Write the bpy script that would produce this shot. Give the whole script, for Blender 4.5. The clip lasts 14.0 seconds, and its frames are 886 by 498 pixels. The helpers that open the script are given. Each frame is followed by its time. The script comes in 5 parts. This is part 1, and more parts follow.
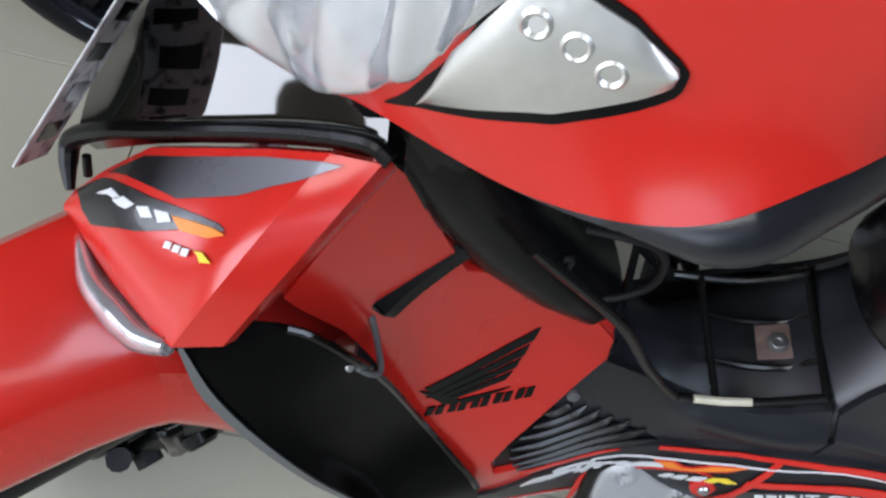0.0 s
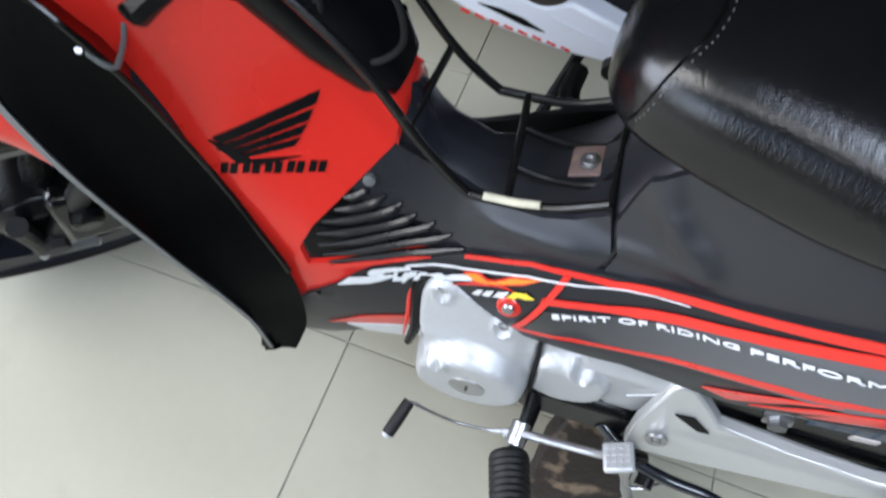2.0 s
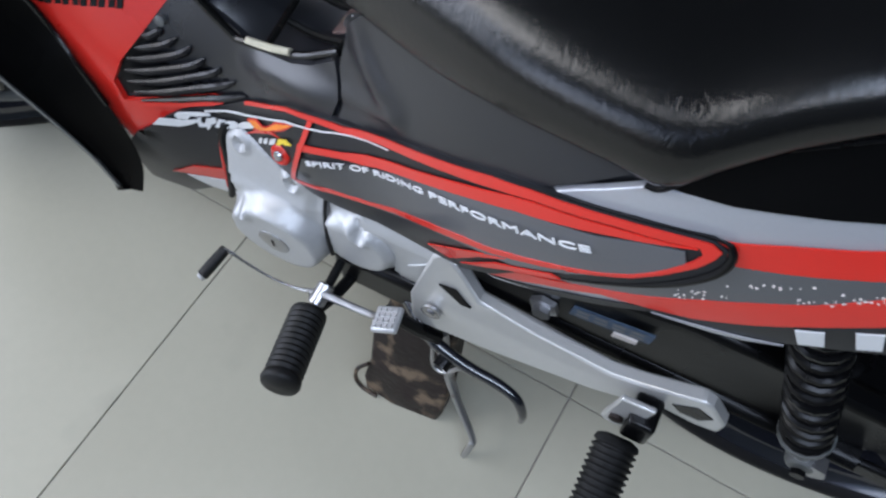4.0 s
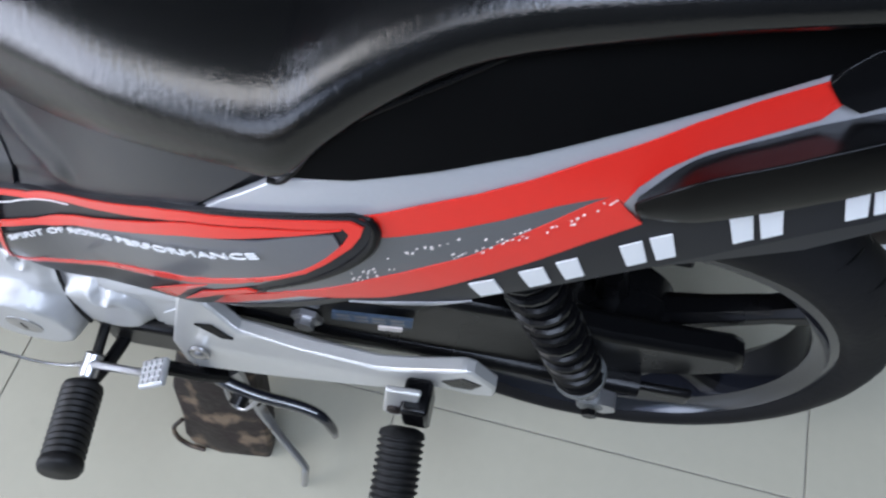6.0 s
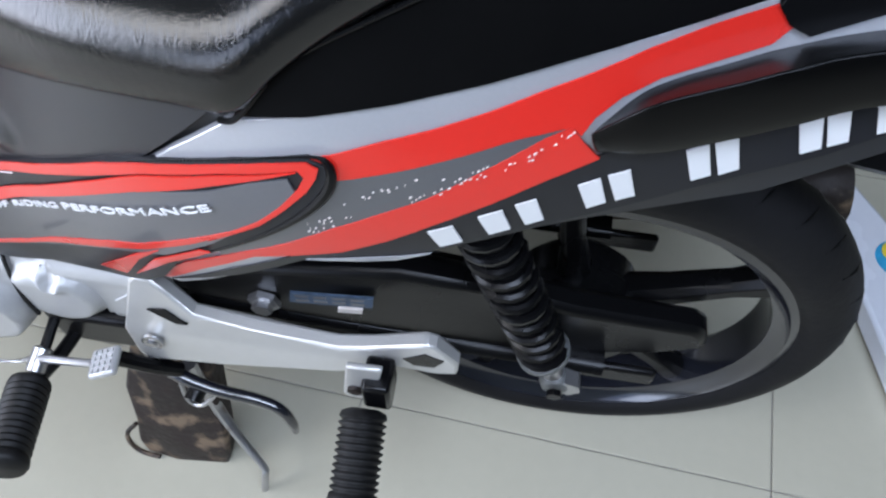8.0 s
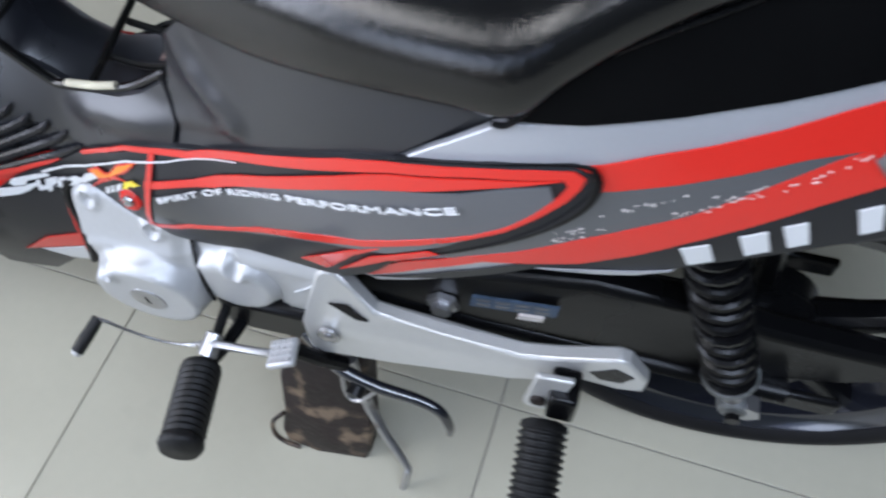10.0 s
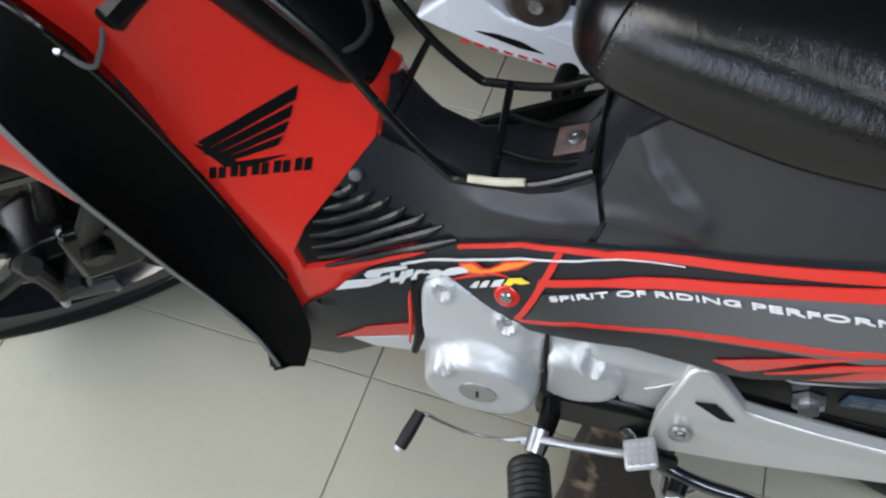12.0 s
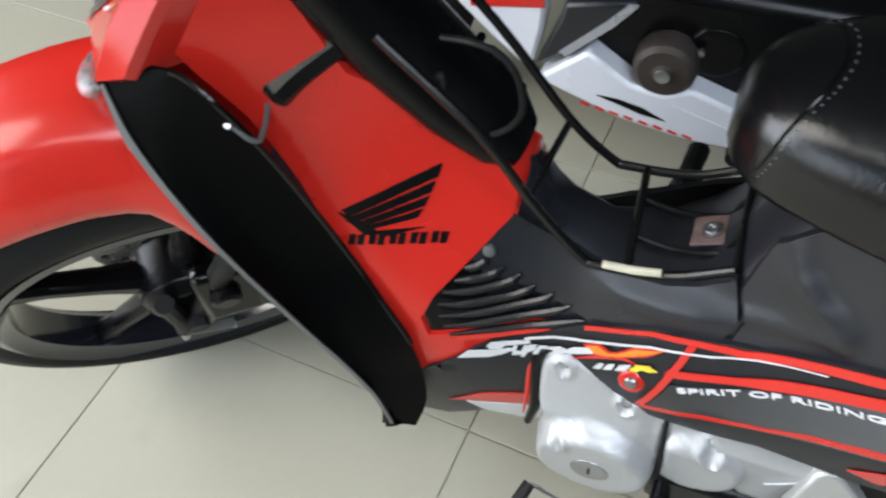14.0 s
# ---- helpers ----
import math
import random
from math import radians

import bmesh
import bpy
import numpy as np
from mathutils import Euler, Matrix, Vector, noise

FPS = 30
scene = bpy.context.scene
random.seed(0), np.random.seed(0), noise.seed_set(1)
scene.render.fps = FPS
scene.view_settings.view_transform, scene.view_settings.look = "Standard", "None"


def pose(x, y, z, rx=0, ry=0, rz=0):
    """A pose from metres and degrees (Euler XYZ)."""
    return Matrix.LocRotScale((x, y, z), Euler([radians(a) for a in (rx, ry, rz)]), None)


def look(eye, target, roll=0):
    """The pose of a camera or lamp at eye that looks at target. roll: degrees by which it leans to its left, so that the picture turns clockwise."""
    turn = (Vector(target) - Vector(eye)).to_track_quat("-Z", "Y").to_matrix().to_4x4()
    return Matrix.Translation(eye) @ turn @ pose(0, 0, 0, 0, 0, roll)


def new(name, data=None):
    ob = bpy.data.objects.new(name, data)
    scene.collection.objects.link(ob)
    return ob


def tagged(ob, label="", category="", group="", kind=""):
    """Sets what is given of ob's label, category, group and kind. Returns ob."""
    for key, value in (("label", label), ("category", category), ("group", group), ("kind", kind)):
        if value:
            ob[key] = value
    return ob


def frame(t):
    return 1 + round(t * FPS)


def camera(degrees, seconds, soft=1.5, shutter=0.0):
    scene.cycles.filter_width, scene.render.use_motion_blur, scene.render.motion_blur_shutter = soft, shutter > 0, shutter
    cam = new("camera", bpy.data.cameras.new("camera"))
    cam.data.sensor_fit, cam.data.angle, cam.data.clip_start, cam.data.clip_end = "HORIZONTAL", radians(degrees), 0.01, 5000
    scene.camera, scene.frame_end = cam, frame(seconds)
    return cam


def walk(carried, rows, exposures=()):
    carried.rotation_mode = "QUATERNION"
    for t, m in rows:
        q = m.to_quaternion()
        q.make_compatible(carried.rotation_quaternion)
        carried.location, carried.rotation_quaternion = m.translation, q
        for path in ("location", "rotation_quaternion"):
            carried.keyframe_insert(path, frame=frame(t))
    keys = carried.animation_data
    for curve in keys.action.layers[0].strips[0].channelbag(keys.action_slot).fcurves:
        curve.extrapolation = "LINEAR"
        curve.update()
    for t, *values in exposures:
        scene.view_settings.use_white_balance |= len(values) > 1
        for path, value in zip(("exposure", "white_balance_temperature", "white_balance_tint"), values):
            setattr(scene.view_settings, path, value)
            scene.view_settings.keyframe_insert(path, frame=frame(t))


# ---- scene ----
cam = camera(58.4, 14.0, soft=2.3, shutter=0.5)
# seconds, eye, yaw to the left, pitch up, roll
PATH = [
    (0, -0.9455, -0.2788, 1.1022, -13.44, -60.45, 20.76),
    (0.5, -0.9228, -0.2901, 1.1105, -9.42, -59.16, 17.77),
    (1, -0.8379, -0.3505, 1.1124, -1.84, -59.63, 13.94),
    (1.5, -0.7011, -0.4286, 1.1088, 5.90, -59.49, 8.57),
    (2, -0.6249, -0.4161, 1.0694, 8.55, -61.20, 8.61),
    (2.5, -0.5870, -0.4058, 1.0460, 16.47, -65.19, 4.35),
    (3, -0.5068, -0.4140, 1.0443, 21.80, -65.48, 2.93),
    (3.5, -0.3728, -0.4238, 1.0614, 26.16, -63.09, 2.93),
    (4, -0.2643, -0.4161, 1.0678, 28.11, -62.78, -1.16),
    (4.2, -0.2617, -0.4177, 1.0703, 24.50, -63.03, 0.03),
    (6.3, -0.1070, -0.3649, 1.0438, 12.15, -61.76, -1.97),
    (6.5, -0.1112, -0.3739, 1.0384, 10.88, -61.71, -1.05),
    (7, -0.1077, -0.3985, 1.0317, 8.29, -59.73, 0.59),
    (7.2, -0.1019, -0.4081, 1.0270, 7.82, -58.41, 1.28),
    (9.5, -0.1435, -0.4182, 1.0103, 11.33, -60.47, -2.00),
    (9.8, -0.1924, -0.4221, 1.0146, 14.18, -59.30, -1.49),
    (10, -0.2204, -0.4240, 1.0087, 16.80, -59.01, -2.87),
    (10.5, -0.3619, -0.4430, 0.9985, 16.04, -57.46, -5.51),
    (11, -0.4739, -0.4570, 1.0048, 15.79, -57.48, -5.20),
    (11.5, -0.5315, -0.4681, 1.0128, 14.95, -55.54, -2.57),
    (12, -0.5551, -0.4647, 1.0207, 16.53, -55.25, -2.22),
    (12.5, -0.5611, -0.4611, 1.0250, 17.54, -54.77, -2.36),
    (13, -0.5733, -0.4533, 1.0340, 18.44, -54.51, -2.67),
    (13.5, -0.5850, -0.4472, 1.0475, 20.44, -53.22, -3.41),
    (14, -0.6096, -0.4504, 1.0572, 25.42, -53.14, -5.38),
]


def gaze(x, y, z, yaw, pitch, roll):
    a, b = radians(yaw), radians(pitch)
    return look((x, y, z), (x - math.sin(a) * math.cos(b), y + math.cos(a) * math.cos(b), z + math.sin(b)), roll)


walk(cam, [(t, gaze(*p)) for t, *p in PATH], ((0, -0.66, 5850, 14), (0.5, -0.46, 5850, 14), (1.0, -0.26, 5900, 13), (1.4, 0.05, 5950, 12), (2.5, -0.06, 5700, 14), (4, -0.56, 5650, 15), (6.3, -0.12, 5650, 16), (7, -0.04, 5650, 16), (9.5, -0.08, 5650, 16), (10.5, -0.31, 5750, 14), (12, -0.36, 6000, 12), (14, -0.18, 6150, 11)))


from mathutils.bvhtree import BVHTree

# ---- light ----
world = bpy.data.worlds.new("world")
scene.world = world
world.use_nodes = True
wn = world.node_tree.nodes
sky = wn.new("ShaderNodeTexSky")
sky.sky_type, sky.sun_disc, sky.sun_elevation, sky.sun_rotation = "NISHITA", False, radians(50), radians(200)
world.node_tree.links.new(sky.outputs[0], wn["Background"].inputs[0])
wn["Background"].inputs[1].default_value = 0.12


def area(name, eye, target, sx, sy, power, colour):
    d = bpy.data.lights.new(name, "AREA")
    d.shape, d.size, d.size_y, d.energy, d.color = "RECTANGLE", sx, sy, power, colour
    ob = new(name, d)
    ob.matrix_world = look(eye, target)
    return ob


area("tube_light", (-2.8, -1.6, 2.93), (-2.8, -1.6, 0), 1.6, 1.4, 66, (1.0, 0.94, 0.82))
area("tube_light", (0.5, -1.35, 2.93), (0.5, -1.35, 0), 2.2, 1.2, 90, (0.84, 0.92, 1.0))
# weak fill lamp, added to lift the floor; no source known there
area("tube_light", (-0.8, -2.2, 2.93), (-0.8, -2.2, 0), 1.4, 0.6, 14, (1.0, 0.97, 0.90))
area("shopfront_daylight", (-3.93, -1.1, 1.62), (-0.6, -0.1, 0.5), 2.9, 2.2, 180, (0.95, 0.96, 0.96))
area("window_daylight", (-2.5, -3.17, 1.35), (-1.6, -0.1, 0.6), 1.4, 1.3, 22, (0.90, 0.95, 1.0))


# ---- materials ----
def shade(name, colour, rough=0.5, metal=0.0, coat=0.0, var=0.06, scale=6.0, fine=120.0, bump=0.02, dirt=None, spec=0.5, bumpscale=None):
    """A painted, moulded or cast surface: two scales of tone, fine relief and, with dirt, worn blotches."""
    m = bpy.data.materials.new(name)
    m.use_nodes = True
    n, l = m.node_tree.nodes, m.node_tree.links
    b = n["Principled BSDF"]
    tc = n.new("ShaderNodeTexCoord")
    big, small = n.new("ShaderNodeTexNoise"), n.new("ShaderNodeTexNoise")
    big.inputs["Scale"].default_value, small.inputs["Scale"].default_value = scale, fine
    big.inputs["Detail"].default_value = 5
    for t in (big, small):
        l.new(tc.outputs["Object"], t.inputs["Vector"])
    add = n.new("ShaderNodeMath")
    add.operation = "ADD"
    l.new(big.outputs["Fac"], add.inputs[0])
    mul = n.new("ShaderNodeMath")
    mul.operation = "MULTIPLY"
    mul.inputs[1].default_value = 0.4
    l.new(small.outputs["Fac"], mul.inputs[0])
    l.new(mul.outputs[0], add.inputs[1])
    ramp = n.new("ShaderNodeMapRange")
    ramp.inputs["From Min"].default_value, ramp.inputs["From Max"].default_value = 0.4, 1.0
    ramp.inputs["To Min"].default_value, ramp.inputs["To Max"].default_value = 1 - var, 1 + var
    l.new(add.outputs[0], ramp.inputs["Value"])
    mix = n.new("ShaderNodeVectorMath")
    mix.operation = "SCALE"
    mix.inputs[0].default_value = colour
    l.new(ramp.outputs[0], mix.inputs["Scale"])
    out = mix.outputs[0]
    if dirt:
        blot = n.new("ShaderNodeTexNoise")
        blot.inputs["Scale"].default_value, blot.inputs["Detail"].default_value = dirt[1], 8
        l.new(tc.outputs["Object"], blot.inputs["Vector"])
        cut = n.new("ShaderNodeMapRange")
        cut.inputs["From Min"].default_value, cut.inputs["From Max"].default_value = dirt[2], dirt[2] + 0.12
        l.new(blot.outputs["Fac"], cut.inputs["Value"])
        mc = n.new("ShaderNodeMix")
        mc.data_type = "RGBA"
        l.new(cut.outputs[0], mc.inputs["Factor"])
        l.new(out, mc.inputs["A"])
        mc.inputs["B"].default_value = (*dirt[0], 1)
        out = mc.outputs["Result"]
    l.new(out, b.inputs["Base Color"])
    rr = n.new("ShaderNodeMapRange")
    rr.inputs["From Min"].default_value, rr.inputs["From Max"].default_value = 0.35, 0.65
    rr.inputs["To Min"].default_value, rr.inputs["To Max"].default_value = rough * 0.8, min(1, rough * 1.2)
    l.new(big.outputs["Fac"], rr.inputs["Value"])
    l.new(rr.outputs[0], b.inputs["Roughness"])
    b.inputs["Metallic"].default_value, b.inputs["Coat Weight"].default_value = metal, coat
    b.inputs["Coat Roughness"].default_value, b.inputs["Specular IOR Level"].default_value = 0.04, spec
    if bump:
        bp = n.new("ShaderNodeBump")
        bp.inputs["Strength"].default_value, bp.inputs["Distance"].default_value = bump, 0.002
        src = small
        if bumpscale:
            src = n.new("ShaderNodeTexNoise")
            src.inputs["Scale"].default_value, src.inputs["Detail"].default_value = bumpscale, 6
            l.new(tc.outputs["Object"], src.inputs["Vector"])
        l.new(src.outputs["Fac"], bp.inputs["Height"])
        l.new(bp.outputs[0], b.inputs["Normal"])
    return m


RED = shade("red_paint", (0.56, 0.021, 0.013), 0.26, coat=0.55, var=0.05, bump=0.01, spec=0.3)
RED.node_tree.nodes["Principled BSDF"].inputs["Coat Roughness"].default_value = 0.14
RED_DECAL = shade("red_decal", (0.60, 0.022, 0.013), 0.30, coat=0.4, var=0.04, bump=0.0)
SILVER = shade("silver_paint", (0.42, 0.43, 0.46), 0.32, metal=0.35, coat=0.6, var=0.05, fine=400)
GREY = shade("grey_paint", (0.105, 0.108, 0.118), 0.30, metal=0.3, coat=0.7, var=0.06, fine=400)
DARK = shade("dark_grey_decal", (0.014, 0.0145, 0.017), 0.38, coat=0.0, spec=0.35, var=0.06)
PLASTIC = shade("black_moulded_plastic", (0.013, 0.014, 0.018), 0.33, var=0.12, bump=0.04, bumpscale=900, spec=0.65)
GLOSS = shade("gloss_black", (0.003, 0.003, 0.003), 0.12, coat=0.0, var=0.1, bump=0.0, spec=0.4)
PIANO = shade("piano_black", (0.002, 0.002, 0.002), 0.04, var=0.0, bump=0.0, spec=0.9, coat=1.0)
RIM = shade("glossy_dark_rim", (0.011, 0.012, 0.017), 0.16, var=0.1, bump=0.0, spec=0.9, coat=0.6)
RIB = shade("black_ribbed_plastic", (0.009, 0.009, 0.011), 0.30, var=0.1, bump=0.03, spec=0.45)
SHIELD = shade("deep_black_plastic", (0.003, 0.003, 0.003), 0.28, var=0.1, bump=0.0, spec=0.03)
FROST = shade("frosted_lamp", (0.66, 0.66, 0.62), 0.32, metal=0.75, var=0.12, scale=14, bump=0.06, bumpscale=200)
SATIN = shade("satin_black", (0.0035, 0.0035, 0.004), 0.28, var=0.12, bump=0.05, spec=0.22)
CASTBLACK = shade("deep_black_casting", (0.002, 0.002, 0.0022), 0.26, var=0.1, bump=0.03, spec=0.14)
RUBBER = shade("black_rubber", (0.007, 0.007, 0.007), 0.55, var=0.15, bump=0.2, spec=0.3)
TYRE = shade("tyre_rubber", (0.007, 0.007, 0.008), 0.6, var=0.2, bump=0.2, spec=0.2)
ALLOY = shade("cast_alloy", (0.50, 0.505, 0.51), 0.44, metal=0.45, var=0.07, bump=0.08, bumpscale=500, dirt=((0.38, 0.37, 0.35), 14, 0.68))
BRACKET = shade("silver_painted_bracket", (0.54, 0.54, 0.53), 0.34, metal=0.5, var=0.05, bump=0.05)
STEEL = shade("steel", (0.42, 0.42, 0.43), 0.3, metal=0.9, var=0.1, dirt=((0.16, 0.12, 0.09), 40, 0.62))
RUST = shade("rusty_steel", (0.016, 0.010, 0.008), 0.6, metal=0.2, var=0.5, scale=25, bump=0.5, dirt=((0.16, 0.115, 0.075), 26, 0.52))
RACKPAINT = shade("chipped_black_paint", (0.006, 0.006, 0.006), 0.25, var=0.1, dirt=((0.34, 0.31, 0.22), 70, 0.67))
CREAM = shade("bare_cream_strip", (0.62, 0.58, 0.44), 0.5, var=0.2, scale=50)
WHITE = shade("white_decal", (0.66, 0.67, 0.68), 0.4, var=0.03, bump=0.0)
ORANGE = shade("orange_decal", (0.80, 0.24, 0.02), 0.4, var=0.15, scale=60, bump=0.0)
YELLOW = shade("yellow_decal", (0.80, 0.62, 0.04), 0.4, var=0.05, bump=0.0)
WHITEBODY = shade("white_paint", (0.72, 0.74, 0.80), 0.28, coat=0.6, var=0.03, bump=0.0)
BROWNMETAL = shade("brown_engine_cover", (0.050, 0.040, 0.034), 0.55, metal=0.3, var=0.25, scale=20, bump=0.2)
SCUFF = shade("scuffed_primer", (0.62, 0.58, 0.55), 0.6, var=0.2, scale=90)
LENS = shade("clear_lens", (0.92, 0.94, 0.96), 0.06, var=0.03, bump=0.04, bumpscale=45)
LENS.node_tree.nodes["Principled BSDF"].inputs["Transmission Weight"].default_value = 0.92
LENS.node_tree.nodes["Principled BSDF"].inputs["IOR"].default_value = 1.25
EDGE = shade("grey_moulded_edge", (0.10, 0.105, 0.105), 0.45, var=0.1)
REFLECTOR = shade("lamp_reflector", (0.92, 0.92, 0.94), 0.16, metal=0.8, var=0.05, scale=30, bump=0.12, bumpscale=38)
PLATE = shade("worn_number_plate", (0.48, 0.48, 0.47), 0.35, metal=0.2, var=0.1, dirt=((0.04, 0.04, 0.04), 70, 0.52))
PAPER = shade("faded_paper_label", (0.15, 0.10, 0.09), 0.6, var=0.3, scale=60, dirt=((0.22, 0.18, 0.10), 50, 0.58))
STICKERBLUE = shade("sticker_blue", (0.05, 0.33, 0.58), 0.45, var=0.2, scale=120)
BLUELABEL = shade("pale_blue_label", (0.045, 0.07, 0.11), 0.5, var=0.3, scale=120)
WALLPAINT = shade("dark_green_paint", (0.045, 0.055, 0.042), 0.7, var=0.04, scale=2, bump=0.1)


def leather():
    m = shade("grained_black_vinyl", (0.0045, 0.0045, 0.005), 0.21, var=0.15, scale=10, bump=0.0, spec=0.55)
    n, l = m.node_tree.nodes, m.node_tree.links
    tc = n.new("ShaderNodeTexCoord")
    mp = n.new("ShaderNodeMapping")
    mp.inputs["Scale"].default_value = (1.0, 0.30, 0.4)
    l.new(tc.outputs["Object"], mp.inputs["Vector"])
    wrinkle, grain = n.new("ShaderNodeTexNoise"), n.new("ShaderNodeTexVoronoi")
    wrinkle.inputs["Scale"].default_value, wrinkle.inputs["Detail"].default_value = 210, 4
    wrinkle.inputs["Distortion"].default_value = 1.2
    grain.inputs["Scale"].default_value = 700
    l.new(mp.outputs[0], wrinkle.inputs["Vector"])
    l.new(tc.outputs["Object"], grain.inputs["Vector"])
    b1, b2 = n.new("ShaderNodeBump"), n.new("ShaderNodeBump")
    b1.inputs["Strength"].default_value, b1.inputs["Distance"].default_value = 0.15, 0.002
    b2.inputs["Strength"].default_value, b2.inputs["Distance"].default_value = 0.12, 0.0006
    l.new(wrinkle.outputs["Fac"], b1.inputs["Height"])
    l.new(grain.outputs["Distance"], b2.inputs["Height"])
    l.new(b1.outputs[0], b2.inputs["Normal"])
    l.new(b2.outputs[0], n["Principled BSDF"].inputs["Normal"])
    return m


VINYL = leather()
SIDEVINYL = shade("smooth_black_vinyl", (0.0025, 0.0025, 0.0027), 0.40, var=0.15, bump=0.03, bumpscale=600, spec=0.07)


def fading(name, a, b, x0, x1):
    """A printed stripe that runs from colour a to colour b along the bike."""
    m = shade(name, b, 0.32, metal=0.25, coat=0.4, var=0.06, fine=400)
    n, l = m.node_tree.nodes, m.node_tree.links
    p = n["Principled BSDF"]
    tc, sep, mr, mix = n.new("ShaderNodeTexCoord"), n.new("ShaderNodeSeparateXYZ"), n.new("ShaderNodeMapRange"), n.new("ShaderNodeMix")
    mix.data_type = "RGBA"
    mr.inputs["From Min"].default_value, mr.inputs["From Max"].default_value = x0, x1
    l.new(tc.outputs["Object"], sep.inputs[0])
    l.new(sep.outputs["X"], mr.inputs["Value"])
    l.new(mr.outputs[0], mix.inputs["Factor"])
    mix.inputs["A"].default_value = (*a, 1)
    l.new(p.inputs["Base Color"].links[0].from_socket, mix.inputs["B"])
    l.new(mix.outputs["Result"], p.inputs["Base Color"])
    return m


FADE = fading("fading_decal", (0.014, 0.0145, 0.017), (0.115, 0.118, 0.130), -0.60, -0.40)

COVERFADE = fading("cover_fading_decal", (0.012, 0.012, 0.014), (0.30, 0.30, 0.33), -1.06, -0.965)


def tile_material():
    m = shade("glazed_beige_tile", (0.415, 0.396, 0.312), 0.38, var=0.05, scale=3, fine=60, bump=0.015, dirt=((0.36, 0.345, 0.275), 5, 0.62), spec=0.3)
    n, l = m.node_tree.nodes, m.node_tree.links
    info = n.new("ShaderNodeObjectInfo")
    hsv = n.new("ShaderNodeHueSaturation")
    mr = n.new("ShaderNodeMapRange")
    mr.inputs["To Min"].default_value, mr.inputs["To Max"].default_value = 0.96, 1.04
    l.new(info.outputs["Random"], mr.inputs["Value"])
    l.new(mr.outputs[0], hsv.inputs["Value"])
    b = n["Principled BSDF"]
    src = b.inputs["Base Color"].links[0].from_socket
    l.new(src, hsv.inputs["Color"])
    l.new(hsv.outputs[0], b.inputs["Base Color"])
    return m


TILE = tile_material()
GROUT = shade("grey_grout", (0.30, 0.285, 0.25), 0.9, var=0.2, scale=30)


# ---- mesh helpers ----
def part(name, bm, material, parent=None, label="", bevel=0.0, angle=35, sub=0):
    bmesh.ops.recalc_face_normals(bm, faces=bm.faces)
    me = bpy.data.meshes.new(name)
    bm.to_mesh(me)
    bm.free()
    me.materials.append(material)
    me.shade_smooth()
    me.set_sharp_from_angle(angle=radians(angle))
    ob = new(name, me)
    if parent is not None:
        ob.parent = parent
    if label:
        tagged(ob, label)
    if bevel:
        md = ob.modifiers.new("bevel", "BEVEL")
        md.width, md.segments, md.limit_method, md.angle_limit = bevel, 2, "ANGLE", radians(40)
    if sub:
        md = ob.modifiers.new("sub", "SUBSURF")
        md.levels = md.render_levels = sub
    return ob


def thing(name, label, category, at=(0, 0, 0), group="", kind=""):
    return tagged_at(new(name), label, category, at, group, kind)


def tagged_at(ob, label, category, at, group, kind):
    ob.location = at
    ob.empty_display_size = 0.1
    return tagged(ob, label, category, group, kind)


def spline(pts, per=6, closed=False):
    """Catmull-Rom points through pts."""
    p = [Vector(q) for q in pts]
    n = len(p)
    if n < 3:
        return p
    out = []
    for i in range(n if closed else n - 1):
        a, b = p[i], p[(i + 1) % n]
        z = p[i - 1] if (i or closed) else a * 2 - b
        c = p[(i + 2) % n] if (closed or i + 2 < n) else b * 2 - a
        for k in range(per):
            t = k / per
            out.append(0.5 * (2 * b * 0 + 2 * a + (b - z) * t + (2 * z - 5 * a + 4 * b - c) * t * t + (3 * a - z - 3 * b + c) * t ** 3))
    if not closed:
        out.append(p[-1])
    return out


def loft(rings, cap=True, closed=True, bm=None):
    bm = bm or bmesh.new()
    rows = [[bm.verts.new(q) for q in r] for r in rings]
    n = len(rows[0])
    for a, b in zip(rows, rows[1:]):
        for i in range(n if closed else n - 1):
            j = (i + 1) % n
            bm.faces.new((a[i], a[j], b[j], b[i]))
    if cap and closed:
        bm.faces.new(rows[0][::-1])
        bm.faces.new(rows[-1])
    return bm


def tube(pts, r, n=10, per=6, closed=False, bm=None, flat=1.0):
    """A bar along a smooth line; r may be a list, one radius a point."""
    line = spline(pts, per, closed) if per > 1 else [Vector(p) for p in pts]
    m = len(line)
    rad = [r] * m if not isinstance(r, (list, tuple)) else [float(np.interp(i / (m - 1) * (len(r) - 1), range(len(r)), r)) for i in range(m)]
    rings, u = [], None
    for i, p in enumerate(line):
        a = line[i - 1] if (i or closed) else p
        b = line[(i + 1) % m] if (i + 1 < m or closed) else p
        d = (b - a).normalized()
        if u is None:
            u = d.cross(Vector((0, 0, 1)))
            if u.length < 0.1:
                u = d.cross(Vector((0, 1, 0)))
        u = (u - d * u.dot(d)).normalized()
        v = d.cross(u)
        rings.append([p + rad[i] * (math.cos(k * 2 * math.pi / n) * u + flat * math.sin(k * 2 * math.pi / n) * v) for k in range(n)])
    if closed:
        rings.append(rings[0])
        bm = loft(rings, cap=False, bm=bm)
        bmesh.ops.remove_doubles(bm, verts=bm.verts, dist=1e-6)
        return bm
    return loft(rings, bm=bm)


